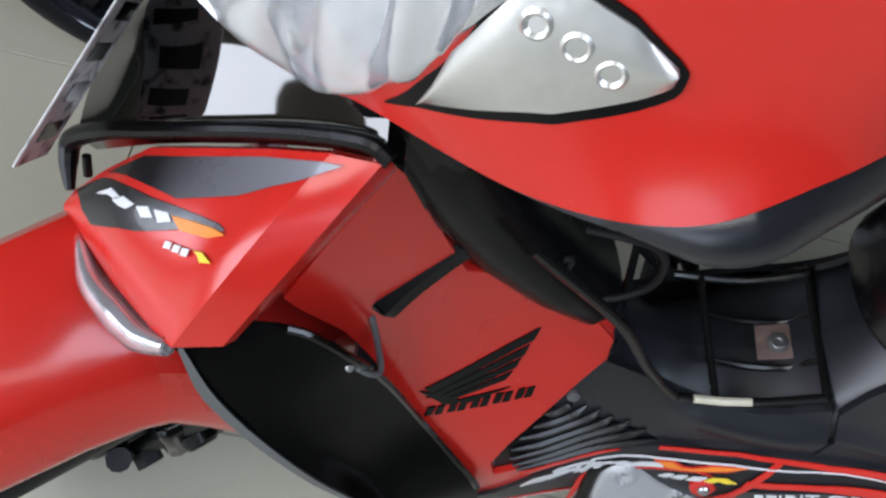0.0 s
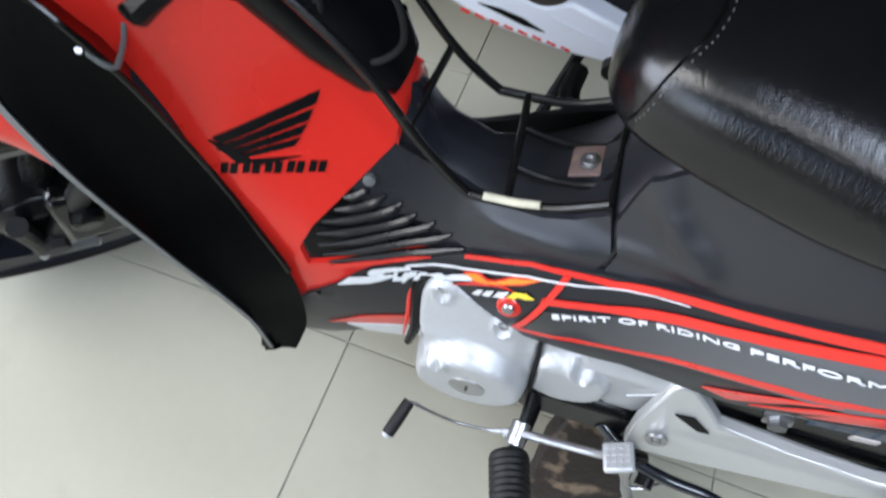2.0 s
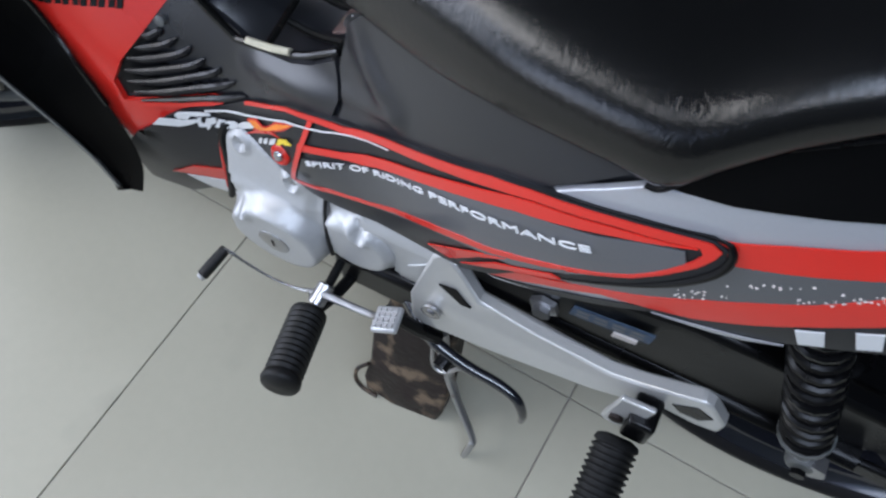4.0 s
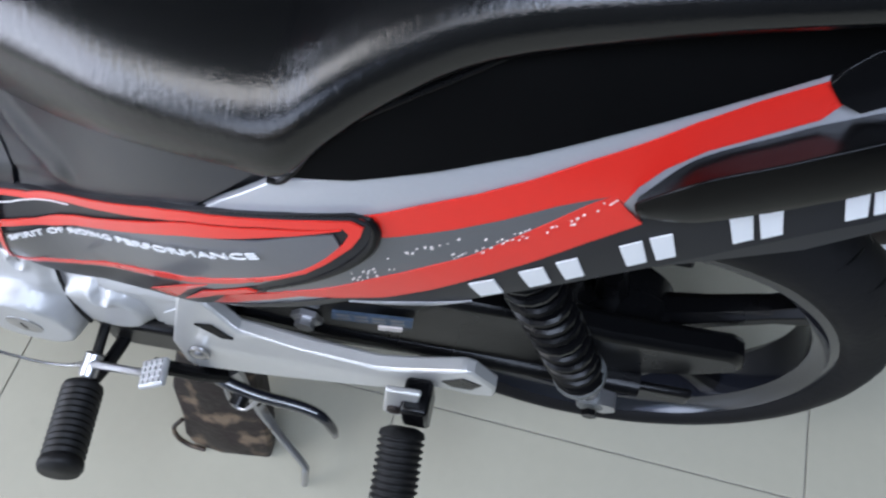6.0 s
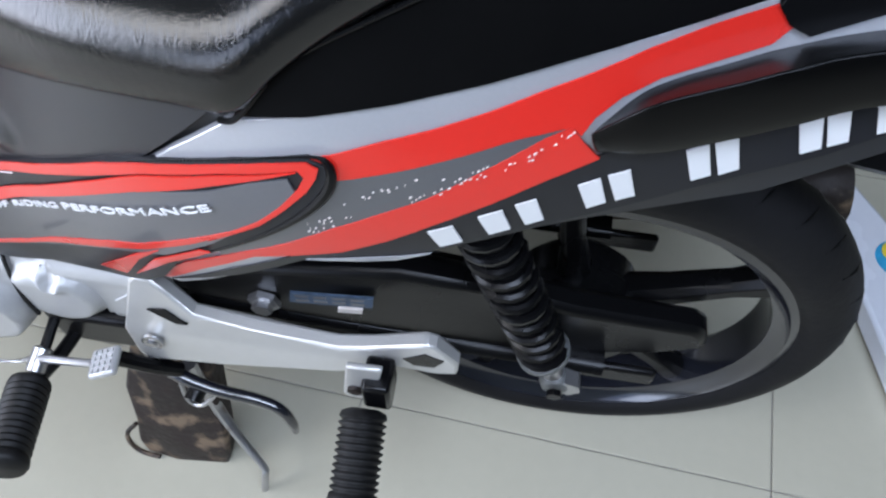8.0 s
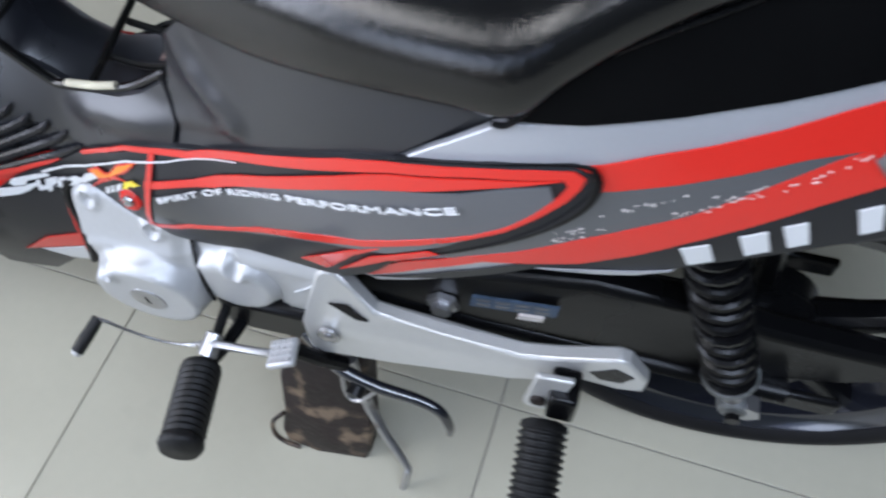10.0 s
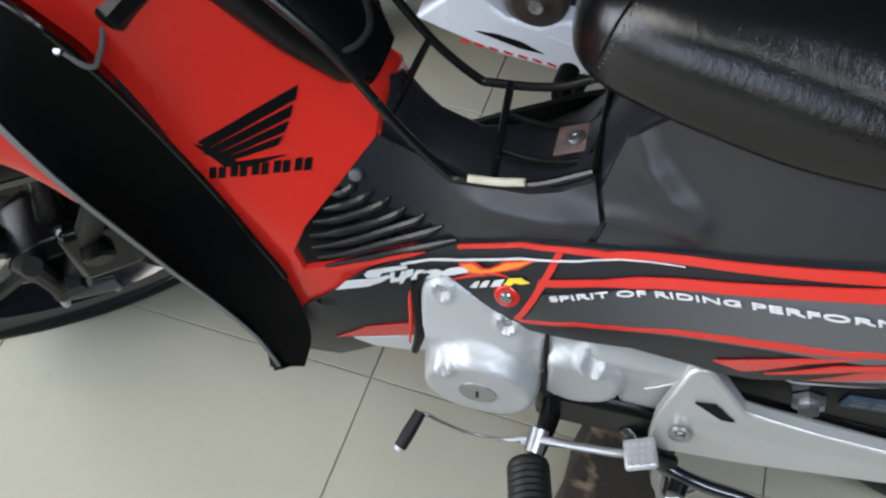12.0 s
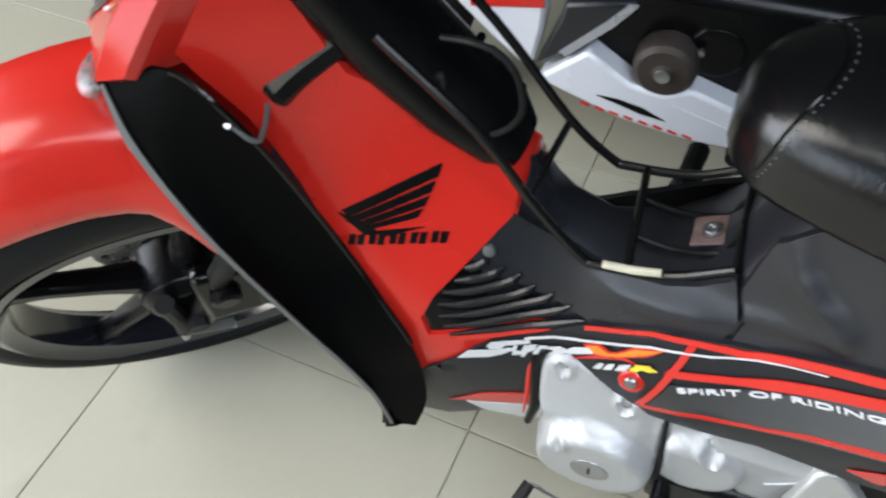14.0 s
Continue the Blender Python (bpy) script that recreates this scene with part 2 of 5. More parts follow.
def turned(profile, centre, axis, n=32, bm=None):
    """A turned body: profile of (radius, distance along the axis)."""
    d = Vector(axis).normalized()
    u = d.orthogonal().normalized()
    v = d.cross(u)
    c = Vector(centre)
    rings = [[c + d * h + r * (math.cos(k * 2 * math.pi / n) * u + math.sin(k * 2 * math.pi / n) * v) for k in range(n)] for r, h in profile]
    return loft(rings, bm=bm)


def block(centre, size, turn=None, bm=None):
    bm = bm or bmesh.new()
    m = Matrix.Translation(centre) @ (turn or Matrix()) @ Matrix.Diagonal((*size, 1))
    bmesh.ops.create_cube(bm, size=1, matrix=m)
    return bm


def plate(outline, y0, y1, smooth=0, bm=None):
    """A flat body with an outline in x, z, from y0 to y1."""
    bm = bm or bmesh.new()
    pts = [(p.x, p.y) for p in spline([(x, z, 0) for x, z in outline], smooth, True)] if smooth else outline
    a = [bm.verts.new((x, y0, z)) for x, z in pts]
    b = [bm.verts.new((x, y1, z)) for x, z in pts]
    bm.faces.new(a)
    bm.faces.new(b[::-1])
    for i in range(len(a)):
        j = (i + 1) % len(a)
        bm.faces.new((a[i], a[j], b[j], b[i]))
    return bm


def leaning(bm, k, z0, x1=9.0):
    """Leans a cast part inwards above z0, fading out behind x1."""
    for v in bm.verts:
        v.co.y += math.copysign(k, -v.co.y) * max(0.0, v.co.z - z0) * min(1.0, max(0.0, (x1 - v.co.x) / 0.06))
    return bm


# half width of the bodywork at stations along the bike: x, z, width
SIDE = np.array([
    (-0.97, 0.70, 0.090), (-0.95, 0.80, 0.055), (-0.90, 0.40, 0.120), (-0.873, 0.536, 0.084), (-0.88, 0.63, 0.055),
    (-0.79, 0.36, 0.118), (-0.785, 0.43, 0.108), (-0.784, 0.509, 0.069), (-0.799, 0.571, 0.040),
    (-0.68, 0.33, 0.088), (-0.67, 0.41, 0.083), (-0.68, 0.50, 0.055),
    (-0.60, 0.34, 0.086), (-0.606, 0.416, 0.100), (-0.564, 0.476, 0.097), (-0.541, 0.522, 0.079), (-0.54, 0.58, 0.060),
    (-0.43, 0.42, 0.122), (-0.43, 0.50, 0.128), (-0.43, 0.58, 0.112), (-0.43, 0.66, 0.090),
    (-0.291, 0.597, 0.150), (-0.27, 0.68, 0.128), (-0.15, 0.53, 0.142), (-0.15, 0.60, 0.146), (-0.15, 0.68, 0.122),
    (-0.05, 0.58, 0.128), (-0.05, 0.66, 0.116), (-0.05, 0.72, 0.090), (0.07, 0.63, 0.100), (0.05, 0.72, 0.066), (0.25, 0.72, 0.062),
])


def side_weights():
    n = len(SIDE)
    d = np.linalg.norm(SIDE[:, None, :2] - SIDE[None, :, :2], axis=2)
    a = np.zeros((n + 3, n + 3))
    a[:n, :n] = d ** 3 + np.eye(n) * 1e-5
    a[:n, n], a[:n, n + 1:], a[n, :n], a[n + 1:, :n] = 1, SIDE[:, :2], 1, SIDE[:, :2].T
    return np.linalg.solve(a, np.r_[SIDE[:, 2], 0, 0, 0])


WEIGHTS = side_weights()


def width(x, z):
    d = np.hypot(SIDE[:, 0] - x, SIDE[:, 1] - z)
    return float(d ** 3 @ WEIGHTS[:-3] + WEIGHTS[-3] + WEIGHTS[-2] * x + WEIGHTS[-1] * z)


def sheet(outline, lift, thick, step=0.02, hand=-1, smooth=0, bm=None, swell=None):
    """A panel that follows the bodywork: outline in x, z, lifted off it and as thick as given. hand -1: the near side."""
    bm = bm or bmesh.new()
    one = bmesh.new()
    pts = [(p.x, p.y) for p in spline([(x, z, 0) for x, z in outline], smooth, True)] if smooth else outline
    one.faces.new([one.verts.new((x, 0, z)) for x, z in pts])
    xs, zs = [p[0] for p in pts], [p[1] for p in pts]
    for lo, hi, no in ((min(xs), max(xs), (1, 0, 0)), (min(zs), max(zs), (0, 0, 1))):
        k = math.floor(lo / step) + 1
        while k * step < hi:
            bmesh.ops.bisect_plane(one, geom=one.verts[:] + one.edges[:] + one.faces[:], plane_co=Vector(no) * k * step, plane_no=no, dist=1e-5)
            k += 1
    bmesh.ops.remove_doubles(one, verts=one.verts, dist=1e-5)
    bmesh.ops.triangulate(one, faces=one.faces)
    outer = {}
    for v in one.verts:
        w = width(v.co.x, v.co.z) + lift + (swell(v.co.x, v.co.z) if swell else 0.0)
        outer[v] = (bm.verts.new((v.co.x, hand * w, v.co.z)), bm.verts.new((v.co.x, hand * (w - thick), v.co.z)))
    for fc in one.faces:
        bm.faces.new([outer[v][0] for v in fc.verts])
        bm.faces.new([outer[v][1] for v in reversed(fc.verts)])
    for e in one.edges:
        if e.is_boundary:
            a, b = e.verts
            bm.faces.new((outer[a][0], outer[a][1], outer[b][1], outer[b][0]))
    one.free()
    return bm


def relief(outline, depth, back, step=0.008, hand=-1, smooth=0):
    """A casting seen from the side: outline in x, z, its face at depth(x, z) from the middle plane, walls back to the plane at back."""
    one, bm = bmesh.new(), bmesh.new()
    pts = [(p.x, p.y) for p in spline([(x, z, 0) for x, z in outline], smooth, True)] if smooth else outline
    one.faces.new([one.verts.new((x, 0, z)) for x, z in pts])
    xs, zs = [p[0] for p in pts], [p[1] for p in pts]
    for lo, hi, no in ((min(xs), max(xs), (1, 0, 0)), (min(zs), max(zs), (0, 0, 1))):
        k = math.floor(lo / step) + 1
        while k * step < hi:
            bmesh.ops.bisect_plane(one, geom=one.verts[:] + one.edges[:] + one.faces[:], plane_co=Vector(no) * k * step, plane_no=no, dist=1e-5)
            k += 1
    bmesh.ops.remove_doubles(one, verts=one.verts, dist=1e-5)
    bmesh.ops.triangulate(one, faces=one.faces)
    rim = {v for e in one.edges if e.is_boundary for v in e.verts}
    front = {v: bm.verts.new((v.co.x, hand * (depth(v.co.x, v.co.z) - (0.003 if v in rim else 0.0)), v.co.z)) for v in one.verts}
    rear = {v: bm.verts.new((v.co.x, hand * back, v.co.z)) for v in rim}
    for fc in one.faces:
        bm.faces.new([front[v] for v in fc.verts])
    for e in one.edges:
        if e.is_boundary:
            a, b = e.verts
            bm.faces.new((front[a], front[b], rear[b], rear[a]))
    one.free()
    return bm


def ease(a, b, x):
    t = min(1.0, max(0.0, (x - a) / (b - a)))
    return t * t * (3 - 2 * t)


def lettering(words, x0, z0, x1, z1, height, lift, name, material, parent, label=""):
    """Words of the built-in font laid on the bodywork from (x0, z0) to (x1, z1)."""
    cu = bpy.data.curves.new(name, "FONT")
    cu.body, cu.size = words, 1.0
    tmp = bpy.data.objects.new(name, cu)
    scene.collection.objects.link(tmp)
    me = bpy.data.meshes.new_from_object(tmp.evaluated_get(bpy.context.evaluated_depsgraph_get()))
    bpy.data.objects.remove(tmp)
    bm = bmesh.new()
    bm.from_mesh(me)
    bpy.data.meshes.remove(me)
    us = [v.co.x for v in bm.verts]
    lo, hi = min(us), max(us)
    along = Vector((x1 - x0, z1 - z0))
    up = Vector((-along.y, along.x)).normalized()
    k = 1
    while lo + k * (hi - lo) / 24 < hi:
        bmesh.ops.bisect_plane(bm, geom=bm.verts[:] + bm.edges[:] + bm.faces[:], plane_co=(lo + k * (hi - lo) / 24, 0, 0), plane_no=(1, 0, 0), dist=1e-5)
        k += 1
    for v in bm.verts:
        q = Vector((x0, z0)) + along * ((v.co.x - lo) / (hi - lo)) + up * (v.co.y / 0.72 * height)
        v.co = (q.x, -(width(q.x, q.y) + lift), q.y)
    ext = bmesh.ops.extrude_face_region(bm, geom=bm.faces[:])
    for v in ext["geom"]:
        if isinstance(v, bmesh.types.BMVert):
            v.co.y += 0.0012
    return part(name, bm, material, parent, label)

# ---- the room ----
T = 0.538
GRID = pose(-0.262, -0.059, 0, 0, 0, -3.8)


def structure(name, bm, material, label=""):
    return tagged(part(name, bm, material), label, kind="structure")


floor_bed = structure("floor", block((-0.2, 0.4, -0.053), (7.6, 7.2, 0.1)), GROUT, "beige glazed floor tiles with thin grey joints")
structure("wall_north", block((-0.2, 4.05, 1.5), (7.8, 0.1, 3.2)), WALLPAINT, "plain dark green painted wall")
structure("wall_east", block((3.65, 0.4, 1.5), (0.1, 7.2, 3.2)), WALLPAINT, "plain dark green painted wall")
wall = block((1.25, -3.25, 1.5), (4.9, 0.1, 3.2))
block((-3.85, -3.25, 1.5), (0.5, 0.1, 3.2), bm=wall)
block((-2.4, -3.25, 2.75), (2.4, 0.1, 0.7), bm=wall)
block((-2.4, -3.25, 0.12), (2.4, 0.1, 0.44), bm=wall)
structure("wall_south", wall, WALLPAINT, "dark green painted wall with a window opening")
wall = block((-4.05, 0.4, 2.88), (0.1, 7.2, 0.44))
block((-4.05, -2.9, 1.3), (0.1, 0.6, 2.72), bm=wall)
block((-4.05, 2.2, 1.3), (0.1, 3.6, 2.72), bm=wall)
structure("wall_west", wall, WALLPAINT, "painted wall with a wide shopfront opening")
structure("ceiling", block((-0.2, 0.4, 3.05), (7.8, 7.4, 0.1)), WALLPAINT, "plain dark green ceiling")

# ---- the red motorcycle ----
bike = thing("motorcycle", "red and black underbone motorcycle with silver engine covers, front wheel turned", "motorcycle", (0, 0, 0))


def both(outline, lift, thick, name, material, label="", smooth=0, step=0.02, bevel=0.0, swell=None):
    for hand in (-1, 1):
        part(name, sheet(outline, lift, thick, step, hand, smooth, swell=swell), material, bike, label, bevel)


CREASE = [(-0.534, 0.612), (-0.517, 0.586), (-0.497, 0.570), (-0.475, 0.565), (-0.461, 0.566)]
LEDGE = [(-0.541, 0.529), (-0.501, 0.545), (-0.462, 0.563)]
INSTEP = [(-0.668, 0.493), (-0.627, 0.501), (-0.602, 0.506), (-0.542, 0.522)]


def away(x, z, path):
    """Distance from a polyline in the side plane, and how far along it the nearest place lies (0 to 1)."""
    best, part_way = 9.0, 0.0
    for k, ((ax, az), (bx, bz)) in enumerate(zip(path, path[1:])):
        u = max(0.0, min(1.0, ((x - ax) * (bx - ax) + (z - az) * (bz - az)) / ((bx - ax) ** 2 + (bz - az) ** 2)))
        d = math.hypot(x - ax - u * (bx - ax), z - az - u * (bz - az))
        if d < best:
            best, part_way = d, (k + u) / (len(path) - 1)
    return best, part_way


def shoulder(x, z):
    """Moulded crease that runs down from the seat, and the low step under it."""
    d, u = away(x, z, CREASE)
    e, v = away(x, z, LEDGE)
    return 0.0080 * math.exp(-(d / 0.013) ** 2) * min(1.0, 0.4 + 2.0 * u, 2.2 * (1.0 - u)) + 0.004 * math.exp(-(e / 0.007) ** 2) * min(1.0, 5.0 * (1.0 - v))


def instep(x, z):
    """Rounded lower edge of the step-through cover."""
    d, u = away(x, z, INSTEP)
    return 0.0075 * math.exp(-(d / 0.012) ** 2) * min(1.0, 4.0 * u, 3.0 * (1.0 - u) + 0.5)


# body core between the panels
def core():
    rings = []
    for x, zb, zt in ((-0.93, 0.50, 0.70), (-0.86, 0.42, 0.655), (-0.80, 0.36, 0.612), (-0.75, 0.35, 0.578), (-0.725, 0.36, 0.555), (-0.715, 0.365, 0.53), (-0.70, 0.37, 0.512), (-0.66, 0.38, 0.497), (-0.61, 0.39, 0.495),
                      (-0.575, 0.39, 0.512), (-0.553, 0.40, 0.55), (-0.535, 0.40, 0.60), (-0.50, 0.41, 0.635), (-0.43, 0.42, 0.655), (-0.35, 0.44, 0.675), (-0.27, 0.50, 0.69),
                      (-0.15, 0.55, 0.72), (-0.05, 0.585, 0.75), (0.05, 0.61, 0.765), (0.15, 0.66, 0.77)):
        half = []
        for k in range(13):
            z = zb + (zt - zb) * (k / 12) ** 0.8
            h = 0.035
            cut = 1 if z < zt - h else math.sqrt(max(0.0, 1 - ((z - zt + h) / h) ** 2))
            half.append((max(0.01, width(x, min(z, zt - 0.6 * h)) - (0.010 if x > -0.5 else 0.004)) * max(cut, 0.02), z))
        slim = 1.0 - 0.30 * math.exp(-((x + 0.65) / 0.06) ** 2)
        rings.append([(x, -w, z) for w, z in half] + [(x, w * slim, z) for w, z in reversed(half)])
    return loft(rings)


part("centre_cover", core(), PLASTIC, bike, "matt black plastic centre cover", angle=60)
# edge where the front and rear halves of the cover meet
both([(-0.556, 0.551), (-0.546, 0.524), (-0.555, 0.499), (-0.551, 0.498), (-0.5415, 0.524), (-0.5515, 0.552)], 0.0, 0.006, "cover_joint", RUBBER, step=0.01)
# near-side upper panel behind the joint
both([(-0.545, 0.55), (-0.536, 0.525), (-0.545, 0.487), (-0.43, 0.545), (-0.362, 0.592), (-0.306, 0.642), (-0.27, 0.674), (-0.35, 0.668), (-0.43, 0.65), (-0.50, 0.635), (-0.535, 0.60)], 0.001, 0.006,
     "side_cover", PLASTIC, "matt dark grey plastic side cover", step=0.006, bevel=0.002, swell=shoulder)
part("step_cover", sheet([(-0.735, 0.535), (-0.763, 0.496), (-0.752, 0.484), (-0.654, 0.457), (-0.57, 0.488), (-0.549, 0.499), (-0.541, 0.524), (-0.551, 0.551), (-0.575, 0.533), (-0.600, 0.522), (-0.63, 0.515), (-0.66, 0.513), (-0.70, 0.523)], 0.001, 0.006, 0.006, -1, 0, swell=instep),
     PLASTIC, bike, "matt black plastic step-through cover", 0.002)

# red main-pipe cover and inner leg shield
red_outline = [(-0.978, 0.69), (-0.958, 0.725), (-0.928, 0.768), (-0.91, 0.75), (-0.893, 0.70), (-0.87, 0.655), (-0.81, 0.619), (-0.751, 0.572), (-0.733, 0.555), (-0.734, 0.535), (-0.763, 0.496), (-0.79, 0.461),
               (-0.80, 0.437), (-0.792, 0.417), (-0.745, 0.424), (-0.688, 0.439), (-0.698, 0.430), (-0.75, 0.400), (-0.803, 0.355), (-0.808, 0.372), (-0.823, 0.42), (-0.850, 0.46), (-0.878, 0.50), (-0.908, 0.565), (-0.940, 0.63), (-0.968, 0.672)]
both(red_outline, 0.002, 0.006, "leg_cover", RED, "glossy red main-pipe cover")

rings = []
for x, zt in ((-0.90, 0.690), (-0.86, 0.659), (-0.80, 0.616), (-0.75, 0.582), (-0.735, 0.567), (-0.731, 0.556)):
    half = []
    for k in range(9):
        z = zt - 0.050 + 0.05 * math.sin(math.pi / 2 * k / 8)
        half.append((max(0.02, width(x, zt - 0.03) + 0.002) * math.cos(math.pi / 2 * k / 8) ** 0.7, z))
    rings.append([(x, -w, z) for w, z in half] + [(x, w, z) for w, z in reversed(half[:-1])] + [(x, w - 0.006, z - 0.004) for w, z in half[:-1]] + [(x, -w + 0.006 if w > 0.006 else 0, z - 0.004) for w, z in reversed(half)])
part("pipe_saddle", loft(rings), RED, bike, "glossy red saddle of the main-pipe cover", angle=60)

# ribbed vents
vent_outline = [(-0.798, 0.437), (-0.79, 0.461), (-0.767, 0.487), (-0.753, 0.497), (-0.734, 0.49), (-0.708, 0.478), (-0.676, 0.464), (-0.653, 0.458), (-0.688, 0.439), (-0.77, 0.419), (-0.791, 0.422)]
part("vent_panel", sheet(vent_outline, -0.004, 0.006), SATIN, bike, "black ribbed vent panel")
for path in (((-0.768, 0.488), (-0.759, 0.489), (-0.751, 0.494), (-0.748, 0.497)), ((-0.774, 0.476), (-0.756, 0.479), (-0.742, 0.484), (-0.733, 0.491)), ((-0.783, 0.465), (-0.761, 0.467), (-0.737, 0.4735), (-0.724, 0.480), (-0.719, 0.486)),
             ((-0.786, 0.453), (-0.761, 0.455), (-0.728, 0.463), (-0.711, 0.471), (-0.705, 0.477)), ((-0.784, 0.441), (-0.747, 0.446), (-0.713, 0.457), (-0.694, 0.466), (-0.688, 0.473)), ((-0.779, 0.430), (-0.743, 0.435), (-0.703, 0.447), (-0.682, 0.457), (-0.671, 0.466)),
             ((-0.773, 0.4205), (-0.729, 0.4265), (-0.688, 0.4385), (-0.657, 0.457))):
    curve = spline([(x, 0, z) for x, z in path], 5)
    line = [(p.x, -width(p.x, p.z) - 0.0022, p.z) for p in curve]
    ends = len(line) - 1
    part("vent_rib", tube(line, [0.0014 + 0.0030 * min(1.0, 4 * k / ends, 4 * (ends - k) / ends) for k in range(ends + 1)], 8, 1), RIB, bike)

# lower striped cover
cover_outline = [(-0.805, 0.352), (-0.791, 0.372), (-0.767, 0.390), (-0.751, 0.405), (-0.735, 0.415), (-0.690, 0.432), (-0.654, 0.457), (-0.614, 0.473), (-0.57, 0.496), (-0.503, 0.520), (-0.432, 0.5635), (-0.367, 0.602), (-0.319, 0.6215), (-0.271, 0.6355), (-0.224, 0.6455), (-0.213, 0.642),
                 (-0.212, 0.632), (-0.219, 0.618), (-0.236, 0.598), (-0.262, 0.574), (-0.30, 0.541), (-0.338, 0.508), (-0.365, 0.462), (-0.395, 0.425), (-0.417, 0.414), (-0.493, 0.412), (-0.56, 0.385), (-0.62, 0.36), (-0.70, 0.30), (-0.79, 0.215), (-0.835, 0.235), (-0.82, 0.30)]
both(cover_outline, 0.006, 0.007, "lower_cover", DARK, "dark grey lower side cover with red stripes", bevel=0.002)
for hand in (-1, 1):
    part("cover_trim", tube([(x, hand * (width(x, z) + 0.0055), z) for x, z in ((-0.347, 0.611), (-0.319, 0.623), (-0.271, 0.6375), (-0.222, 0.648), (-0.211, 0.643), (-0.210, 0.632), (-0.216, 0.619), (-0.232, 0.600), (-0.258, 0.576), (-0.296, 0.545), (-0.336, 0.512), (-0.364, 0.468))], [0.0005, 0.0005, 0.0006, 0.001, 0.0026, 0.0036, 0.0038, 0.003, 0.002, 0.0015, 0.001, 0.0008], 8), SATIN, bike, "black rubber trim")
near = lambda o, lift, name, mat, label="", smooth=0: part(name, sheet(o, lift, 0.0012, 0.02, -1, smooth), mat, bike, label)
L1 = 0.0075
near([(-0.575, 0.450), (-0.50, 0.489), (-0.44, 0.532), (-0.37, 0.585), (-0.325, 0.597), (-0.29, 0.610), (-0.262, 0.624), (-0.236, 0.632), (-0.232, 0.622), (-0.250, 0.601), (-0.30, 0.553), (-0.345, 0.516), (-0.40, 0.492), (-0.47, 0.455), (-0.54, 0.425), (-0.588, 0.405)], L1, "stripe", FADE, "stripe fading from black to grey")
near([(-0.655, 0.458), (-0.599, 0.4875), (-0.566, 0.498), (-0.530, 0.509), (-0.445, 0.557), (-0.374, 0.599), (-0.340, 0.6145), (-0.311, 0.6245), (-0.279, 0.634), (-0.249, 0.6412), (-0.224, 0.6455), (-0.2165, 0.642), (-0.2185, 0.635), (-0.225, 0.624), (-0.242, 0.605), (-0.259, 0.588), (-0.282, 0.571), (-0.302, 0.556),
      (-0.282, 0.5745), (-0.259, 0.592), (-0.243, 0.609), (-0.230, 0.626), (-0.2255, 0.635), (-0.229, 0.6395), (-0.250, 0.6345), (-0.281, 0.6275), (-0.316, 0.6155), (-0.339, 0.607), (-0.370, 0.591), (-0.450, 0.546), (-0.529, 0.504), (-0.566, 0.494), (-0.599, 0.484), (-0.655, 0.454)], L1 + 0.0006, "stripe", RED_DECAL, "red stripe")
near([(-0.580, 0.464), (-0.527, 0.487), (-0.448, 0.536), (-0.399, 0.569), (-0.356, 0.5965), (-0.338, 0.606), (-0.316, 0.614), (-0.281, 0.626), (-0.250, 0.6335), (-0.230, 0.6385), (-0.250, 0.631), (-0.281, 0.619), (-0.316, 0.603), (-0.350, 0.587), (-0.380, 0.569), (-0.446, 0.527), (-0.504, 0.491), (-0.548, 0.472), (-0.581, 0.457)], L1 + 0.0012, "stripe", RED_DECAL, "red stripe")
near([(-0.570, 0.493), (-0.564, 0.495), (-0.591, 0.402), (-0.597, 0.400)], L1 + 0.0018, "stripe", RED_DECAL, "red stripe")
near([(-0.593, 0.401), (-0.543, 0.431), (-0.497, 0.449), (-0.436, 0.484), (-0.399, 0.505), (-0.365, 0.5215), (-0.316, 0.553), (-0.272, 0.581), (-0.314, 0.548), (-0.363, 0.515), (-0.397, 0.497), (-0.434, 0.477), (-0.497, 0.445), (-0.543, 0.426), (-0.592, 0.395)], L1 + 0.0006, "stripe", RED_DECAL, "red stripe")
near([(-0.431, 0.442), (-0.405, 0.470), (-0.378, 0.498), (-0.350, 0.5205), (-0.376, 0.492), (-0.408, 0.440)], L1 + 0.0006, "stripe", RED_DECAL, "red stripe")
near([(-0.394, 0.452), (-0.360, 0.502), (-0.312, 0.541), (-0.304, 0.541), (-0.347, 0.505)], L1 + 0.0012, "stripe", RED_DECAL, "red stripe")
near([(-0.706, 0.4245), (-0.655, 0.4435), (-0.598, 0.4765), (-0.551, 0.4942), (-0.475, 0.532), (-0.551, 0.4934), (-0.598, 0.4753), (-0.655, 0.4418), (-0.704, 0.4230)], L1 + 0.0024, "pinstripe", WHITE, "thin white pinstripe")
near([(-0.771, 0.4225), (-0.727, 0.4275), (-0.684, 0.4385), (-0.698, 0.431), (-0.728, 0.4225), (-0.762, 0.4185)], L1, "stripe", RED_DECAL, "thin red wedge")
near([(-0.779, 0.293), (-0.743, 0.322), (-0.660, 0.335), (-0.660, 0.302), (-0.756, 0.297)], L1, "stripe", RED_DECAL, "red wedge stripe")
near([(-0.760, 0.294), (-0.660, 0.300), (-0.660, 0.252), (-0.708, 0.248), (-0.743, 0.267)], L1 + 0.0006, "stripe", WHITE, "pale wedge stripe")
